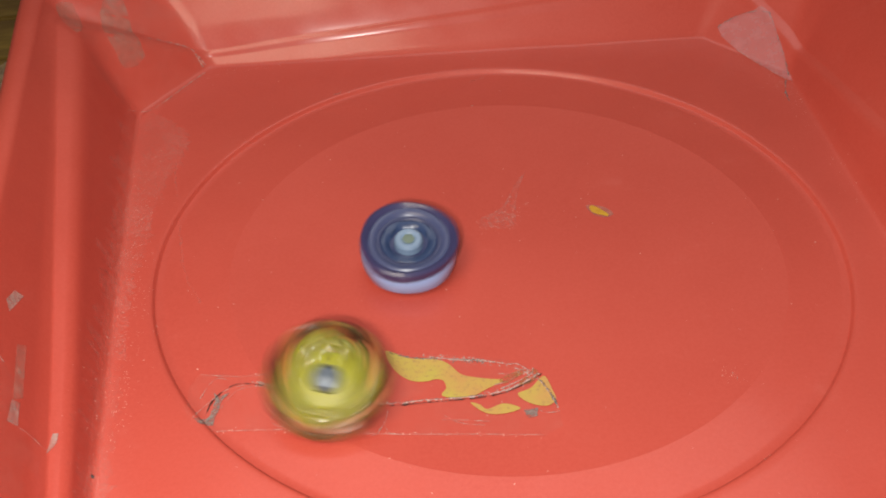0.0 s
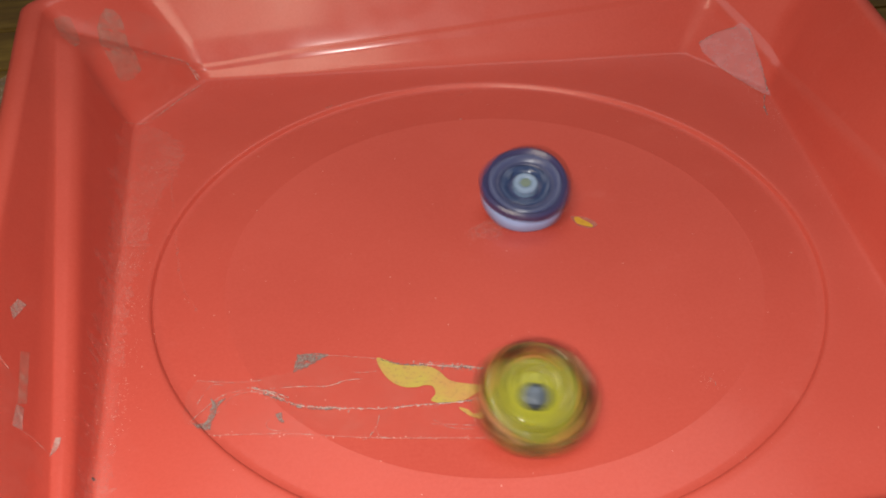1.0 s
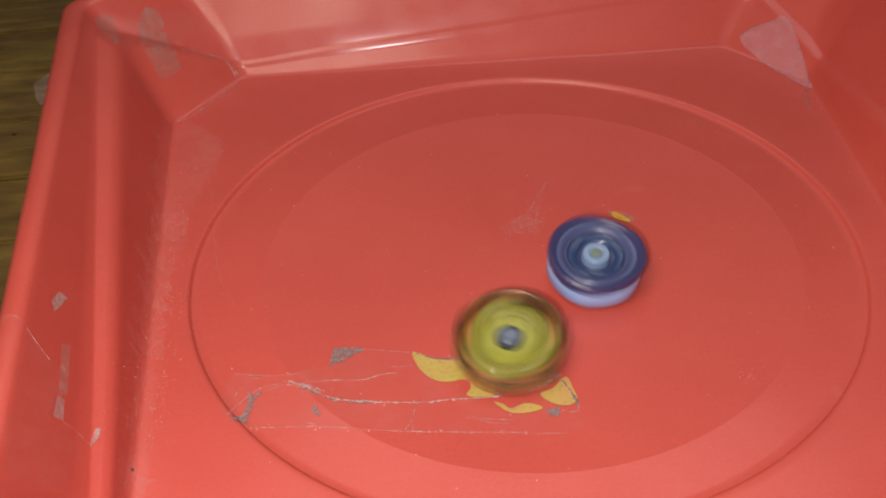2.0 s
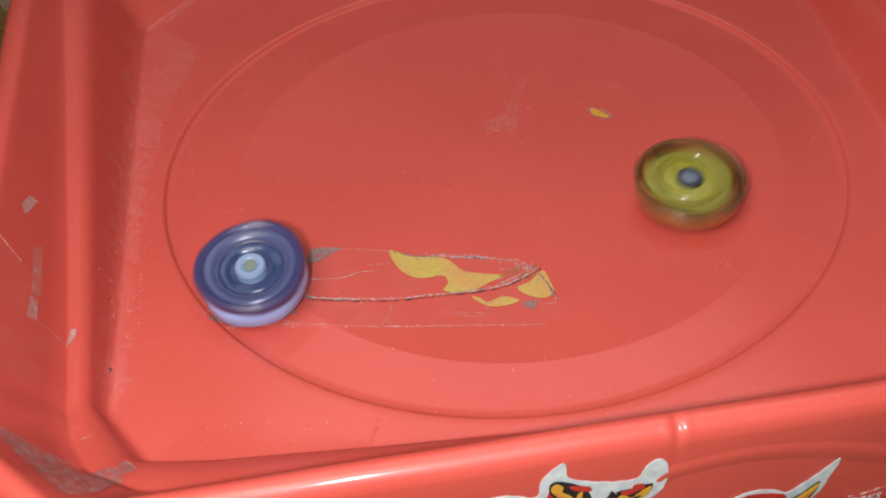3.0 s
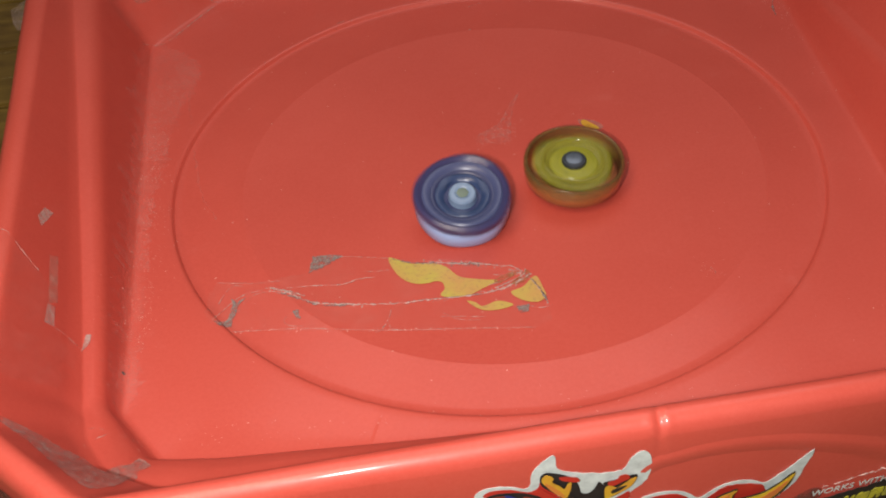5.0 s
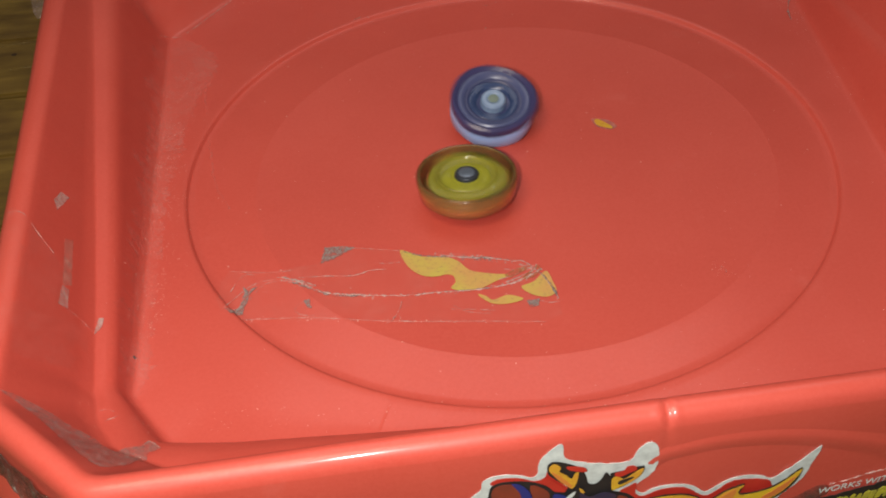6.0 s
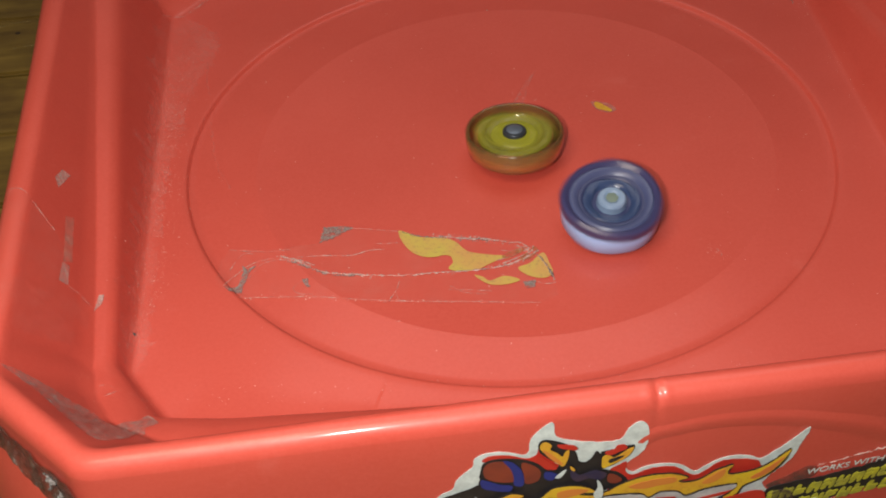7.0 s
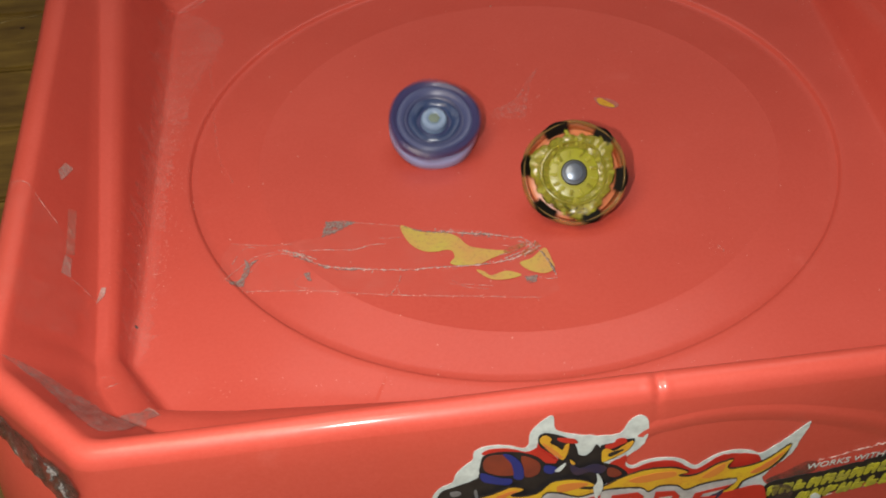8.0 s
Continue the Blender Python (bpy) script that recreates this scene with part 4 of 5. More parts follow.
def beside(points, count, spread):
    """Places scattered along a line."""
    out = []
    for k in range(count):
        t = random.uniform(0, len(points) - 1.001)
        (x0, y0), (x1, y1), f = points[int(t)], points[int(t) + 1], t % 1
        out.append((x0 + (x1 - x0) * f + random.gauss(0, spread), y0 + (y1 - y0) * f + random.gauss(0, spread)))
    return out


FINE, COARSE = (0.00007, 0.00009, 0.00011, 0.00014, 0.00019), (0.00014, 0.00020, 0.00028, 0.00040)
crumbs([(random.uniform(-0.17, 0.17), random.uniform(-0.155, 0.17)) for k in range(260)], (0.00009, 0.00012, 0.00016, 0.00026), SPECK, "pale specks of dust on the red plastic")
crumbs(beside([(-0.157, -0.130), (-0.160, -0.060), (-0.164, 0.0), (-0.168, 0.06), (-0.172, 0.135)], 900, 0.0045), FINE, SPECK, "pale dust along the foot of the wall")
crumbs(beside([(-0.172, 0.125), (-0.160, 0.150), (-0.146, 0.172), (-0.10, 0.176)], 160, 0.003), FINE, SPECK, "pale dust in the corner")
crumbs(beside([(-0.166, -0.144), (-0.161, -0.153), (-0.152, -0.150), (-0.148, -0.154)], 110, 0.0025), FINE, SPECK, "pale dust at the end of the ridge")
crumbs(beside([(-0.14, -0.148), (0.12, -0.156)], 90, 0.004), FINE, SPECK, "pale dust along the front")
crumbs(beside([(0.169, -0.03), (0.176, 0.09), (0.172, 0.125), (0.155, 0.158)], 260, 0.003), FINE, SPECK, "pale dust along the foot of the wall")
crumbs(beside([(0.078, -0.088), (0.083, -0.096)], 22, 0.0015), FINE, SPECK, "pale crumbs of a scrape")
crumbs(beside([(-0.004, 0.012), (0.010, 0.014), (0.014, 0.030)], 150, 0.004), FINE, SPECK, "pale crumbs of a scrape")
crumbs(beside([(-0.120, -0.0945), (0.003, -0.1122)], 70, 0.0006), (0.00010, 0.00016, 0.00026), SPECK, "pale crumbs along the tape")
crumbs(beside([(-0.038, -0.0675), (-0.022, -0.0710), (-0.006, -0.0755), (0.004, -0.0830), (0.0105, -0.100)], 150, 0.0008), COARSE, PALEDIRT, "grey crumbs on the torn edge")
crumbs(beside([(-0.105, -0.0735), (-0.088, -0.0835), (-0.066, -0.0885), (-0.030, -0.0905), (-0.008, -0.0890), (0.006, -0.0820)], 150, 0.0006), COARSE, PALEDIRT, "grey crumbs on the torn edge")
crumbs(beside([(-0.052, -0.0635), (-0.041, -0.0682), (-0.030, -0.0705), (-0.012, -0.0740)], 70, 0.0006), COARSE, GREYDIRT, "grey dirt on the torn edge")

# ---- spinning tops; each stands on its tip at the origin ----


def block(size, m, mat, name, bevel=0.12, segments=2):
    """A rounded block of that size, at the pose m."""
    bm = bmesh.new()
    bmesh.ops.create_cube(bm, size=1)
    bmesh.ops.bevel(bm, geom=bm.edges[:], offset=bevel, segments=segments, affect="EDGES")
    bmesh.ops.transform(bm, matrix=m @ Matrix.Diagonal((*size, 1)), verts=bm.verts)
    me = bpy.data.meshes.new(name)
    bm.to_mesh(me)
    bm.free()
    me.materials.append(mat)
    return me


def blue_top():
    navy = plain("dark_blue_plastic", (0.034, 0.042, 0.110), 0.36, second=(0.046, 0.056, 0.14), scale=80)
    purple = clear_plastic("smoky_purple_plastic", (0.066, 0.064, 0.170), 0.36, 0.22)
    violet = plain("violet_blue_plastic", (0.075, 0.090, 0.195), 0.34, second=(0.055, 0.070, 0.16), scale=80)
    blue = plain("mid_blue_plastic", (0.040, 0.066, 0.155), 0.26, second=(0.030, 0.050, 0.125), scale=80)
    pale = plain("lavender_plastic", (0.34, 0.52, 0.86), 0.35, second=(0.29, 0.46, 0.80), scale=60)
    sky = plain("pale_blue_plastic", (0.22, 0.31, 0.46), 0.35, second=(0.17, 0.26, 0.40), scale=90)
    moss = plain("grey_green_plastic", (0.17, 0.23, 0.19), 0.5)
    top = tagged(new("spinning_top"), "blue plastic battle top with lavender base, spinning", "spinning top", "battle tops")
    part("tip", lathe([(0, 0), (0.0014, 0.0003), (0.0022, 0.0016), (0.0048, 0.0030), (0.0085, 0.0040), (0.0085, 0.0052), (0, 0.0052)], 32, pale, "tip"), top)
    part("base", lathe([(0, 0.0050), (0.0170, 0.0046), (0.0200, 0.0052), (0.0211, 0.0068), (0.0212, 0.0130), (0.0204, 0.0148), (0.0150, 0.0150), (0.0148, 0.0062), (0, 0.0062)], 72, pale, "base",
                       lambda a, k: 1 + 0.014 * math.cos(6 * a)), top, "lavender lower ring")
    wheel = part("wheel", lathe([(0.0150, 0.0142), (0.0203, 0.0142), (0.0216, 0.0154), (0.0219, 0.0174), (0.0213, 0.0190), (0.0199, 0.0197), (0.0188, 0.0192), (0.0178, 0.0180), (0.0150, 0.0168)],
                                144, purple, "wheel", lambda a, k: 1 + (0.040 * math.cos(3 * a) + 0.014 * math.cos(9 * a)) * (1 if 1 <= k <= 6 else 0.2)), top, "smoky purple outer wheel with three shallow lobes")
    part("ring", lathe([(0.0130, 0.0164), (0.0144, 0.0178), (0.0158, 0.0187), (0.0172, 0.0188), (0.0180, 0.0182), (0.0182, 0.0170)], 90, violet, "ring",
                       lambda a, k: 1 + 0.022 * math.cos(3 * a + 1)), wheel, "pale violet inner ring")
    part("groove", lathe([(0.0122, 0.0168), (0.0128, 0.0172), (0.0136, 0.0174), (0.0146, 0.0172)], 72, navy, "groove"), wheel, "dark groove between the rings")
    part("collar", lathe([(0.0080, 0.0150), (0.0088, 0.0161), (0.0102, 0.0168), (0.0116, 0.0170), (0.0126, 0.0164)], 72, blue, "collar",
                         lambda a, k: 1 + 0.03 * math.cos(6 * a)), top, "blue collar round the hub")
    part("dish", lathe([(0, 0.0138), (0.0074, 0.0138), (0.0105, 0.0150), (0.0130, 0.0166), (0.0118, 0.0160), (0, 0.0134)], 72, navy, "dish"), top)
    for k in range(3):
        a = 2.0944 * k + 0.3
        part("lug", block((0.0036, 0.0040, 0.0020), Matrix.Rotation(a, 4, "Z") @ Matrix.Translation((0.0104, 0, 0.0166)), blue, "lug"), top)
    hub = part("hub", lathe([(0.0068, 0.0130), (0.0064, 0.0150), (0.0061, 0.0180), (0.0054, 0.0188), (0.0036, 0.0188), (0.0029, 0.0183), (0, 0.0181)], 48, sky, "hub"), top, "pale blue round hub")
    part("hub_face", lathe([(0, 0.01835), (0.0027, 0.01835), (0.0029, 0.0186), (0.0025, 0.0187), (0, 0.0187)], 6, moss, "hub_face"), hub, "grey-green hexagon in the hub")
    for ob in top.children_recursive:
        ob.data.transform(Matrix.Diagonal((1.005, 1.005, 1.02, 1)))
    return top


def yellow_top():
    lime = clear_plastic("clear_yellow_green_plastic", (0.46, 0.44, 0.060), 0.14, 0.54)
    amber = clear_plastic("clear_amber_plastic", (0.78, 0.52, 0.19), 0.12, 0.80)
    solid = plain("yellow_plastic", (0.31, 0.31, 0.024), 0.24, second=(0.26, 0.26, 0.030), scale=300, bumpy=0.3)
    coal = plain("black_plastic", (0.004, 0.0035, 0.002), 0.55)
    coal.node_tree.nodes["Principled BSDF"].inputs["Specular IOR Level"].default_value = 0.15
    coral = plain("orange_red_plastic", (0.62, 0.20, 0.085), 0.35)
    steel = plain("grey_blue_metal", (0.17, 0.21, 0.27), 0.30, 0.4, second=(0.10, 0.13, 0.17))
    dark = plain("dark_grey_metal", (0.045, 0.055, 0.070), 0.4, 0.4)
    top = tagged(new("spinning_top"), "clear yellow plastic battle top with black blocks, spinning", "spinning top", "battle tops")
    part("tip", lathe([(0, 0), (0.0016, 0.0004), (0.0024, 0.0018), (0.0046, 0.0034), (0.0080, 0.0046), (0.0080, 0.0056), (0, 0.0056)], 32, steel, "tip"), top, "grey tip")
    part("base", lathe([(0, 0.0052), (0.0120, 0.0052), (0.0178, 0.0058), (0.0192, 0.0070), (0.0190, 0.0096), (0.0176, 0.0102), (0, 0.0102)], 60, coral, "base"), top, "orange-red lower disc")
    outer = part("outer_ring", lathe([(0.0182, 0.0050), (0.0202, 0.0052), (0.0215, 0.0068), (0.0222, 0.0124), (0.0221, 0.0148), (0.0217, 0.0158), (0.0211, 0.0162), (0.0206, 0.0160), (0.0203, 0.0150), (0.0200, 0.0130), (0.0194, 0.0090)], 120, amber, "outer_ring",
                                     lambda a, k: 1 + 0.010 * math.cos(6 * a + 3.1)), top, "clear amber outer ring")
    for k in range(6):
        verts, faces = [], []
        for i in range(9):
            a = 1.0472 * k - 0.2 + (i - 4) / 4 * (0.21 + 0.05 * (k % 2))
            taper = 1 - 0.05 * ((i - 4) / 4) ** 2
            for r, z in ((0.0176, 0.0112), (0.0218 * taper, 0.0116), (0.0224 * taper, 0.0156), (0.0214, 0.0164), (0.0176, 0.0140)):
                verts.append((r * math.cos(a), r * math.sin(a), z))
        for i in range(8):
            for q in range(5):
                faces.append((i * 5 + q, i * 5 + (q + 1) % 5, i * 5 + 5 + (q + 1) % 5, i * 5 + 5 + q))
        faces += [(0, 1, 2, 3, 4), (44, 43, 42, 41, 40)]
        part("black_block", mesh_of("black_block", verts, faces, coal, False), outer, "black block on the outer ring")
    ring = lathe([(0.0060, 0.0100), (0.0150, 0.0106), (0.0165, 0.0112), (0.0171, 0.0126), (0.0165, 0.0142), (0.0149, 0.0150), (0.0128, 0.0146), (0.0106, 0.0132), (0.0060, 0.0128)], 144, lime, "attack_ring",
                 lambda a, k: 1 + (0.24 * abs(math.cos(1.5 * a + 0.5)) ** 7 - 0.03 + 0.026 * math.cos(17 * a) + 0.020 * math.cos(31 * a)) * (1 if 1 <= k <= 5 else 0))
    for v in ring.vertices:
        if v.co.z > 0.0105:
            v.co.z += 0.0011 * noise.noise(v.co * 420) + 0.0008 * noise.noise(v.co * 1100)
    attack = part("attack_ring", ring, top, "clear yellow-green toothed ring with wings")
    for k in range(22):
        a = 0.2856 * k + random.uniform(-0.14, 0.14)
        out = random.uniform(0.0, 0.0022)
        m = Matrix.Rotation(a, 4, "Z") @ Matrix.Translation((0.0118 + 2 * out, 0, 0.0141 + random.uniform(-0.0004, 0.0006))) @ Matrix.Rotation(out * 200, 4, "Z")
        part("rib", block((0.0032 + out, random.uniform(0.0010, 0.0020), 0.0015), m, solid if k % 3 else lime, "rib", 0.15, 1), attack)
    for k in range(13):
        a = 0.4833 * k + random.uniform(-0.12, 0.12)
        m = Matrix.Rotation(a, 4, "Z") @ Matrix.Translation((0.0086, 0, 0.0140)) @ Matrix.Rotation(random.uniform(-0.3, 0.3), 4, "Z")
        part("rib", block((random.uniform(0.0026, 0.0038), random.uniform(0.0008, 0.0018), 0.0012), m, lime if k % 2 else solid, "rib", 0.15, 1), attack)
    for k in range(9):
        a = 1.29 + (k - 4) * 0.12
        r = 0.0134 + 0.0016 * (k % 3) * 0.7
        pts = [Vector((r * math.cos(a), r * math.sin(a), 0.0150)), Vector(((r + 0.0012) * math.cos(a + 0.07), (r + 0.0012) * math.sin(a + 0.07), 0.0150)), Vector(((r + 0.0026) * math.cos(a - 0.03), (r + 0.0026) * math.sin(a - 0.03), 0.0146))]
        part("dark_mark", strand("dark_mark", pts, 0.00036, coal, 6), attack, "black engraved mark")
    part("cap", lathe([(0, 0.0124), (0.0098, 0.0126), (0.0108, 0.0132), (0.0102, 0.0138), (0.0084, 0.0140), (0.0066, 0.0142), (0.0056, 0.0142), (0, 0.0142)], 60, solid, "cap"), top, "raised yellow cap")
    part("inner_ring", lathe([(0.0122, 0.0136), (0.0126, 0.0150), (0.0131, 0.0155), (0.0136, 0.0154), (0.0140, 0.0146), (0.0142, 0.0138)], 72, lime, "inner_ring",
                             lambda a, k: 1 + 0.02 * math.cos(3 * a)), attack, "clear raised ring")
    hub = part("hub", lathe([(0, 0.0140), (0.0054, 0.0142), (0.0054, 0.0152), (0.0050, 0.0158), (0.0042, 0.0159), (0, 0.0159)], 32, dark, "hub"), top, "dark metal hub")
    part("bolt", lathe([(0.0038, 0.0157), (0.0036, 0.0162), (0.0026, 0.0165), (0, 0.0166)], 24, steel, "bolt"), hub, "grey-blue metal bolt")
    for ob in top.children_recursive:
        ob.data.transform(Matrix.Diagonal((1.05, 1.05, 1.02, 1)))
    return top


blue = blue_top()
yellow = yellow_top()

# ---- the wooden table and the room ----
table = tagged(new("table"), "worn brown wooden plank table under the toy arena", "table")


def plank(x0, x1, y0, y1, z1, thick):
    bm = bmesh.new()
    bmesh.ops.create_cube(bm, size=1)
    bmesh.ops.transform(bm, matrix=Matrix.Translation((0, 0, -thick / 2)) @ Matrix.Diagonal((x1 - x0, y1 - y0, thick, 1)), verts=bm.verts)
    bmesh.ops.bevel(bm, geom=[e for e in bm.edges if abs(e.verts[0].co.z) < 1e-6 and abs(e.verts[1].co.z) < 1e-6], offset=0.0016, segments=2, affect="EDGES")
    me = bpy.data.meshes.new("plank")
    bm.to_mesh(me)
    bm.free()
    me.materials.append(WOOD)
    ob = part("plank", me, table)
    ob.location = ((x0 + x1) / 2, (y0 + y1) / 2, z1)


TABLE_Z = -0.0252
y = -0.56
widths = (0.064, 0.060, 0.066, 0.062, 0.061, 0.065)
k = 0
while y < 0.38:
    w = widths[k % 6]
    plank(-0.75, 0.70, y + 0.0009, y + w - 0.0009, TABLE_Z - 0.0008 * (k % 3 == 1), 0.022)
    y += w
    k += 1
TABLE_Y = y
for lx in (-0.70, 0.64):
    for ly in (-0.52, TABLE_Y - 0.08):
        bm = bmesh.new()
        bmesh.ops.create_cube(bm, size=1)
        bmesh.ops.transform(bm, matrix=Matrix.Translation((lx, ly, -0.3825)) @ Matrix.Diagonal((0.05, 0.05, 0.67, 1)), verts=bm.verts)
        bmesh.ops.bevel(bm, geom=bm.edges[:], offset=0.003, segments=2, affect="EDGES")
        me = bpy.data.meshes.new("leg")
        bm.to_mesh(me)
        bm.free()
        me.materials.append(WOOD)
        part("leg", me, table)


def on_table(u, v, h):
    return Vector((u, v, TABLE_Z + h))


KNOT = plain("dark_knot", (0.022, 0.010, 0.003), 0.6, second=(0.045, 0.022, 0.006), scale=300)
RUBBED = film("rubbed_wood", (0.42, 0.32, 0.12), (0.1, 0.8), (0.36, 0.62), 300, 0.5)
for u, v, r in ((-0.2916, 0.1781, 0.0016), (-0.300, 0.102, 0.0012), (-0.246, -0.060, 0.0014)):
    ring = [(u + r * math.cos(k * 0.785) * random.uniform(0.8, 1.2), v + r * math.sin(k * 0.785) * random.uniform(0.8, 1.2)) for k in range(8)]
    part("knot", patch("knot", spline(ring), KNOT, 0.00006, on_table, 0, 0.00004), table, "small dark knot in the wood")
for line in ([(-0.312, 0.1852), (-0.296, 0.1905), (-0.2851, 0.1925)], [(-0.290, 0.1600), (-0.282, 0.1612), (-0.2765, 0.1616)]):
    part("scratch", strand("scratch", [on_table(u, v, 0.0001) for u, v in line], 0.0004, RUBBED), table, "pale scratch in the wood")


def slab(name, lo, hi, mat, label, category):
    bm = bmesh.new()
    bmesh.ops.create_cube(bm, size=1)
    size = [b - a for a, b in zip(lo, hi)]
    mid = [(a + b) / 2 for a, b in zip(lo, hi)]
    bmesh.ops.transform(bm, matrix=Matrix.Translation(mid) @ Matrix.Diagonal((*size, 1)), verts=bm.verts)
    me = bpy.data.meshes.new(name)
    bm.to_mesh(me)
    bm.free()
    me.materials.append(mat)
    return tagged(new(name, me), label, category, kind="structure")


FLOOR_Z = -0.7175
slab("floor", (-2.0, -2.2, FLOOR_Z - 0.1), (2.0, 2.2, FLOOR_Z), DARK, "dim grey concrete room floor", "floor")
slab("ceiling", (-2.0, -2.2, 2.25), (2.0, 2.2, 2.35), PLASTER, "plain plaster ceiling", "ceiling")
slab("wall_north", (-2.0, 2.2, FLOOR_Z), (2.0, 2.3, 2.25), PLASTER, "plain plaster wall", "wall")
slab("wall_south", (-2.0, -2.3, FLOOR_Z), (2.0, -2.2, 2.25), PLASTER, "plain plaster wall", "wall")
slab("wall_west", (-2.1, -2.3, FLOOR_Z), (-2.0, 2.3, 2.25), PLASTER, "plain plaster wall", "wall")
slab("wall_east", (2.0, -2.3, FLOOR_Z), (2.1, 2.3, 2.25), PLASTER, "plain plaster wall", "wall")

# ---- what moves ----


def glide(rows, t):
    """Smooth blend of rows (time, values...) at t."""
    i = max(k for k in range(len(rows)) if rows[k][0] <= t + 1e-9)
    if i == len(rows) - 1:
        return rows[-1][1:]
    a, b, c, d = rows[max(i - 1, 0)], rows[i], rows[i + 1], rows[min(i + 2, len(rows) - 1)]
    h = c[0] - b[0]
    s = (t - b[0]) / h
    out = []
    for k in range(1, len(b)):
        m0 = (c[k] - a[k]) / max(c[0] - a[0], 1e-6) * h
        m1 = (d[k] - b[k]) / max(d[0] - b[0], 1e-6) * h
        out.append((2 * s ** 3 - 3 * s * s + 1) * b[k] + (s ** 3 - 2 * s * s + s) * m0 + (3 * s * s - 2 * s ** 3) * c[k] + (s ** 3 - s * s) * m1)
    return out


def spinning(path, leans, turn, hub, edge):
    """Rows for walk(): path gives the hub's place in millimetres, leans the axis's lean (degrees, x and y parts), turn(t) the spin in degrees a frame."""
    rows, angle = [], 0.0
    for k in range(241):
        t = k / FPS
        x, y = glide(path, t)
        x, y = (1000 * c for c in sunk(x / 1000, y / 1000))
        lx, ly = glide(leans, t)
        lean = math.hypot(lx, ly)
        axis = Vector((-ly, lx, 0)).normalized() if lean > 0.01 else Vector((1, 0, 0))
        tip = Matrix.Rotation(radians(lean), 4, axis)
        r, z = edge
        rise = max(0.0, r * math.sin(radians(lean)) - z * math.cos(radians(lean)))
        foot = Vector((x / 1000, y / 1000, 0)) - tip @ Vector((0, 0, hub))
        ground = at_height(foot.x, foot.y)
        m = Matrix.Translation((foot.x, foot.y, ground + rise)) @ tip @ Matrix.Rotation(radians(angle), 4, "Z")
        rows.append((t, m))
        angle += turn(t)
    return rows


def loose(turn):
    """Rows for a ring that turns freely on its top, as fast again as the top itself."""
    rows, angle = [], 0.0
    for k in range(241):
        rows.append((k / FPS, pose(0, 0, 0, 0, 0, angle)))
        angle += turn(k / FPS)
    return rows


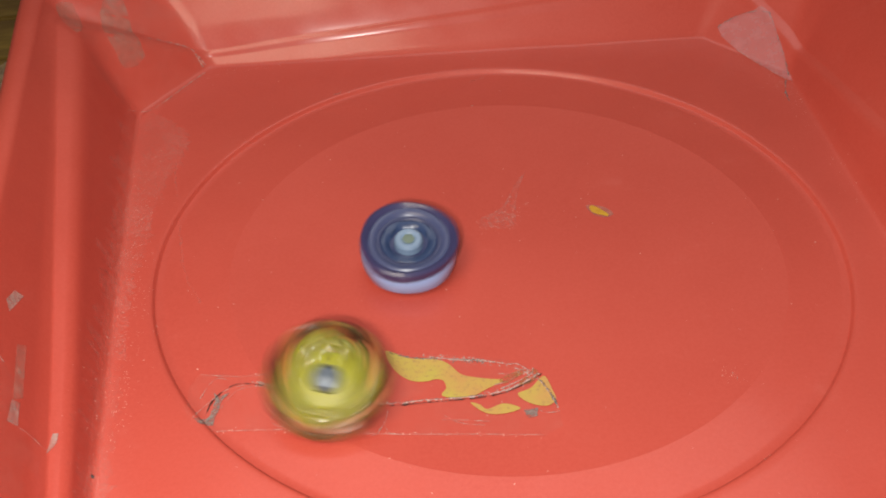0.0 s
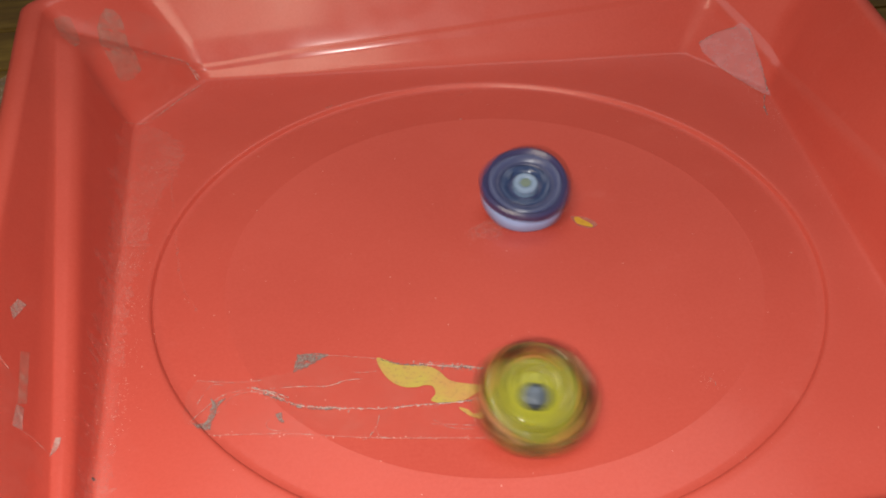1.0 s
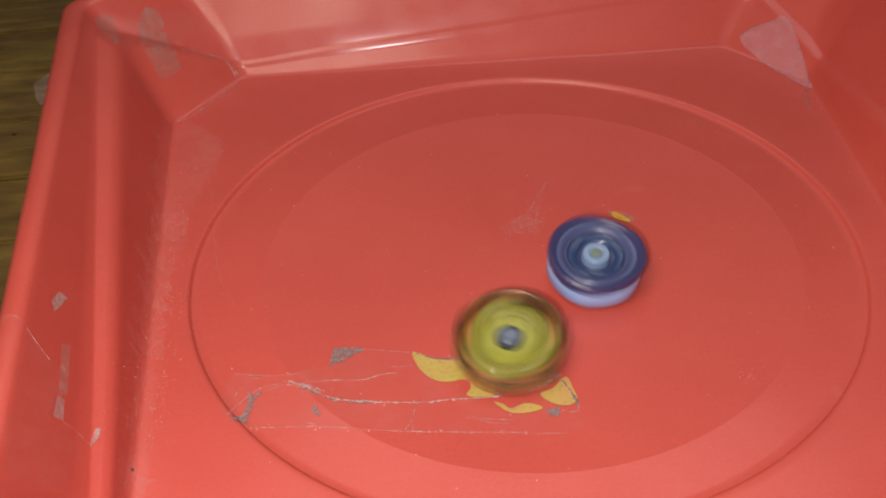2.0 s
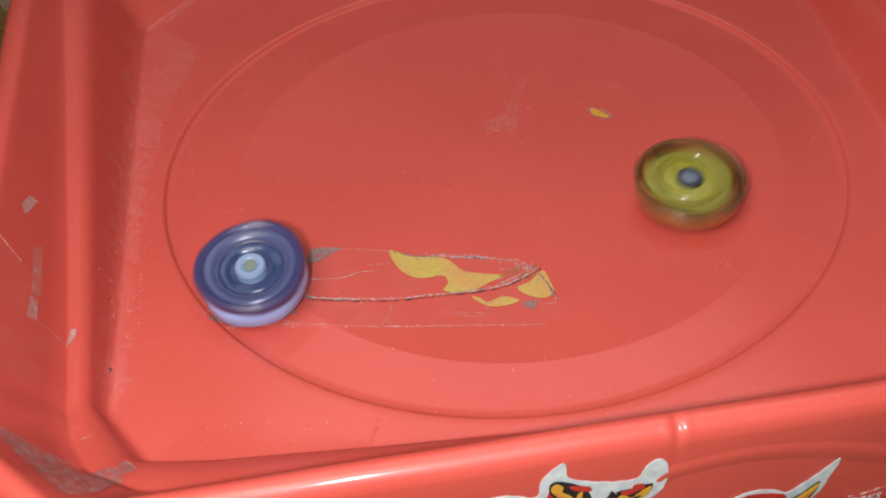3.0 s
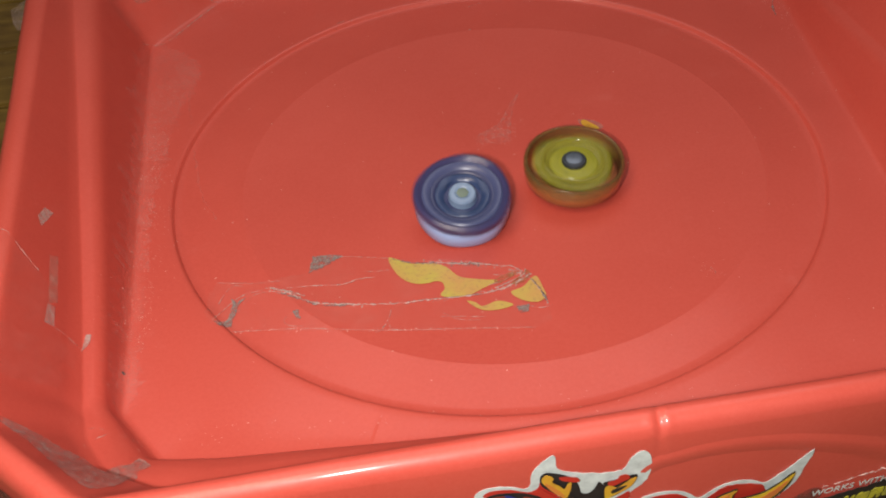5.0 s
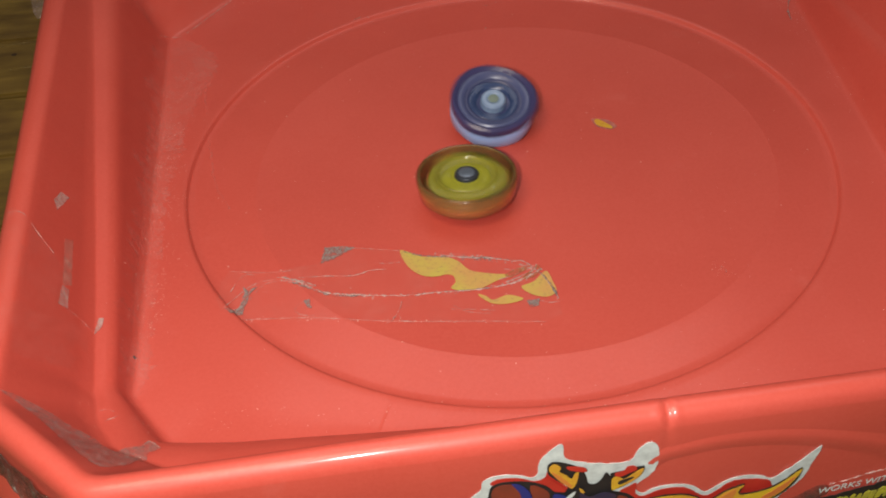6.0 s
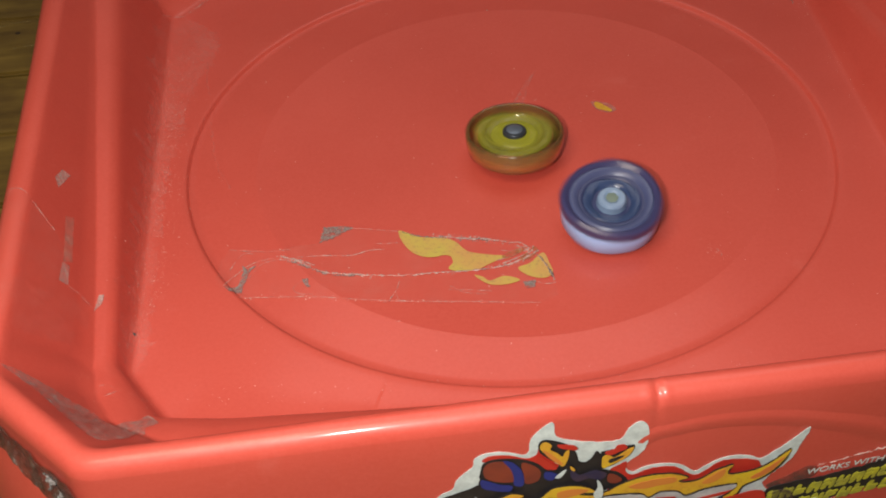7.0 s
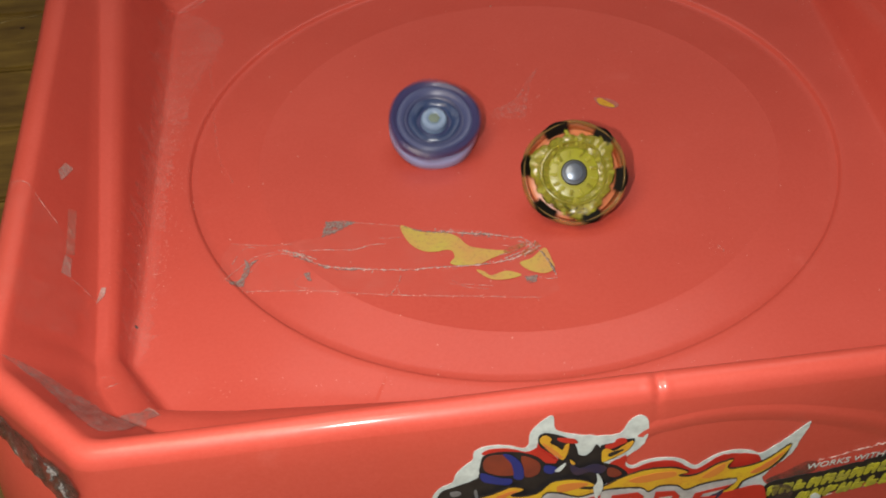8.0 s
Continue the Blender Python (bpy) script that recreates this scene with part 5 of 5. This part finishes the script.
def motions():
    blue_path = [(0, -40, -19), (0.1, -48, -25), (0.2, -47, -39), (0.3, -38, -54), (0.4, -23, -56), (0.5, -6, -47), (0.6, 10, -33), (0.7, 23, -20), (0.8, 31, -6), (0.9, 33, 11),
                 (1, 24, 23), (1.1, 8, 19), (1.2, -3, 6), (1.35, -14, -18), (1.5, -16, -42), (1.65, -4, -58), (1.8, 14, -58), (1.95, 28, -42), (2.1, 28, -18), (2.2, 18, -5),
                 (2.3, 5, 2), (2.4, -12, 9), (2.5, -33, 14), (2.6, -66, 2), (2.7, -92, -25), (2.8, -104, -52), (2.9, -108, -75), (3, -107, -86), (3.1, -101, -86), (3.2, -87, -84),
                 (3.3, -67, -85), (3.4, -47, -84), (3.5, -33, -82)]
    blue_path += [(3.6, -32, -92), (3.7, -20, -97), (3.8, -5, -91), (3.9, 6, -83), (4, 12, -74), (4.2, 9, -66), (4.5, 0, -56), (4.8, -12, -53), (5.1, -21, -48), (5.3, -25, -40),
                  (5.5, -30, -16), (5.7, -26, -2), (5.9, -10, 14), (6, -3, 16), (6.2, 11, 4), (6.4, 36, -17), (6.5, 44, -30), (6.6, 48, -42), (6.8, 46, -63), (7, 38, -77),
                  (7.2, 22, -76), (7.4, -1, -78), (7.5, -10, -75), (7.6, -19, -68), (7.7, -27, -56), (7.8, -34, -40), (8, -35, -15)]
    blue_lean = [(0, 1, -11), (0.5, 0, -13), (1, 0, -17), (2.3, 2, -8), (2.5, 2, -10), (3, 1, -10), (3.5, 3, -12), (4, 2, -9), (5.5, 2, -15), (6, 3, -16), (6.5, -1, -18), (7, 0, -9), (7.5, 0, -5), (8, 4, -20)]
    yellow_path = [(0, -76, -90), (0.1, -18, -105), (0.2, 35, -89), (0.3, 71, -46), (0.4, 86, 19), (0.5, 68, 82), (0.6, 20, 105), (0.7, -34, 65), (0.8, -54, -13), (0.9, -38, -78),
                   (1, 6, -105), (1.1, 56, -104), (1.2, 96, -68), (1.3, 108, -20), (1.4, 98, 35), (1.5, 66, 78), (1.6, 22, 90), (1.7, -20, 66), (1.8, -42, 18), (1.9, -40, -36), (2, -14, -74),
                   (2.1, 26, -82), (2.2, 56, -50), (2.3, 64, 1), (2.4, 46, 43), (2.5, 10, 68), (2.6, -18, 55), (2.7, -14, 9), (2.8, 11, -31), (2.9, 41, -55)]
    yellow_path += [(3, 74, -55), (3.1, 96, -29), (3.2, 88, -6), (3.3, 57, 1), (3.4, 22, -11), (3.5, -2, -26), (3.7, -8, -27), (3.9, -9, -21), (4, -8, -13), (4.2, 0, 10), (4.5, 20, 14),
                    (4.8, 34, -8), (5.1, 33, -40), (5.3, 28, -56), (5.5, 24, -65), (5.7, 8, -55), (6, -21, -33), (6.3, -36, -20.5), (6.5, -27, -21.5), (6.7, -9, -25), (6.8, 3, -30), (6.9, 7, -26),
                    (7, 3, -18), (7.2, 0, -9), (7.4, 6, 7), (7.5, 3.5, -12), (7.6, 1, -10), (7.7, 1, -18), (7.8, -2, -32), (7.9, 6, -55), (7.96, 20, -60.5), (8, 23, -61)]
    yellow_lean = [(0, -4, -25), (0.25, 6, -14), (0.5, 1, -21), (0.75, -10, -14), (1, 3, -20), (1.2, 10, -2), (1.6, -2, -16), (2, -4, -14), (2.3, 2, -4), (2.5, 0, -19), (2.7, -2, -14), (3, 1, -6), (3.5, 0, -4),
                   (4, 0, -4), (5.3, 2, -5), (5.5, 1, -4), (6, 1, 3), (6.3, -6, -12), (6.5, 0, -20), (6.7, 8, -22), (6.9, 2, 2), (7, 1, 3), (7.2, -4, -8), (7.4, -20, -20), (7.5, -9, -50),
                   (7.6, -24, -22), (7.7, -46, 6), (7.8, -38, -12), (7.9, -2, -42), (8, -3, -42)]
    def slowing(t):
        return 88 - 76 * min(max((t - 7.0) / 0.85, 0), 1)

    def free(t):
        return 86 * (1 - min(max((t - 6.9) / 0.5, 0), 1))

    walk(blue, spinning([(t, x, y + 4.6) for t, x, y in blue_path], blue_lean, lambda t: -88, 0.0192, (0.0201, 0.0061)))
    walk(yellow, spinning([(t, x, y + 1.0) for t, x, y in yellow_path], yellow_lean, slowing, 0.0169, (0.0226, 0.0080)))
    for ob in blue.children:
        if ob.name.startswith("wheel"):
            walk(ob, loose(lambda t: -86))
    for ob in yellow.children:
        if ob.name.startswith(("outer_ring", "attack_ring")):
            walk(ob, loose(free))
    walk(slit_shade, GAPS)
    walk(curl_shade, CURL_GAPS)


motions()
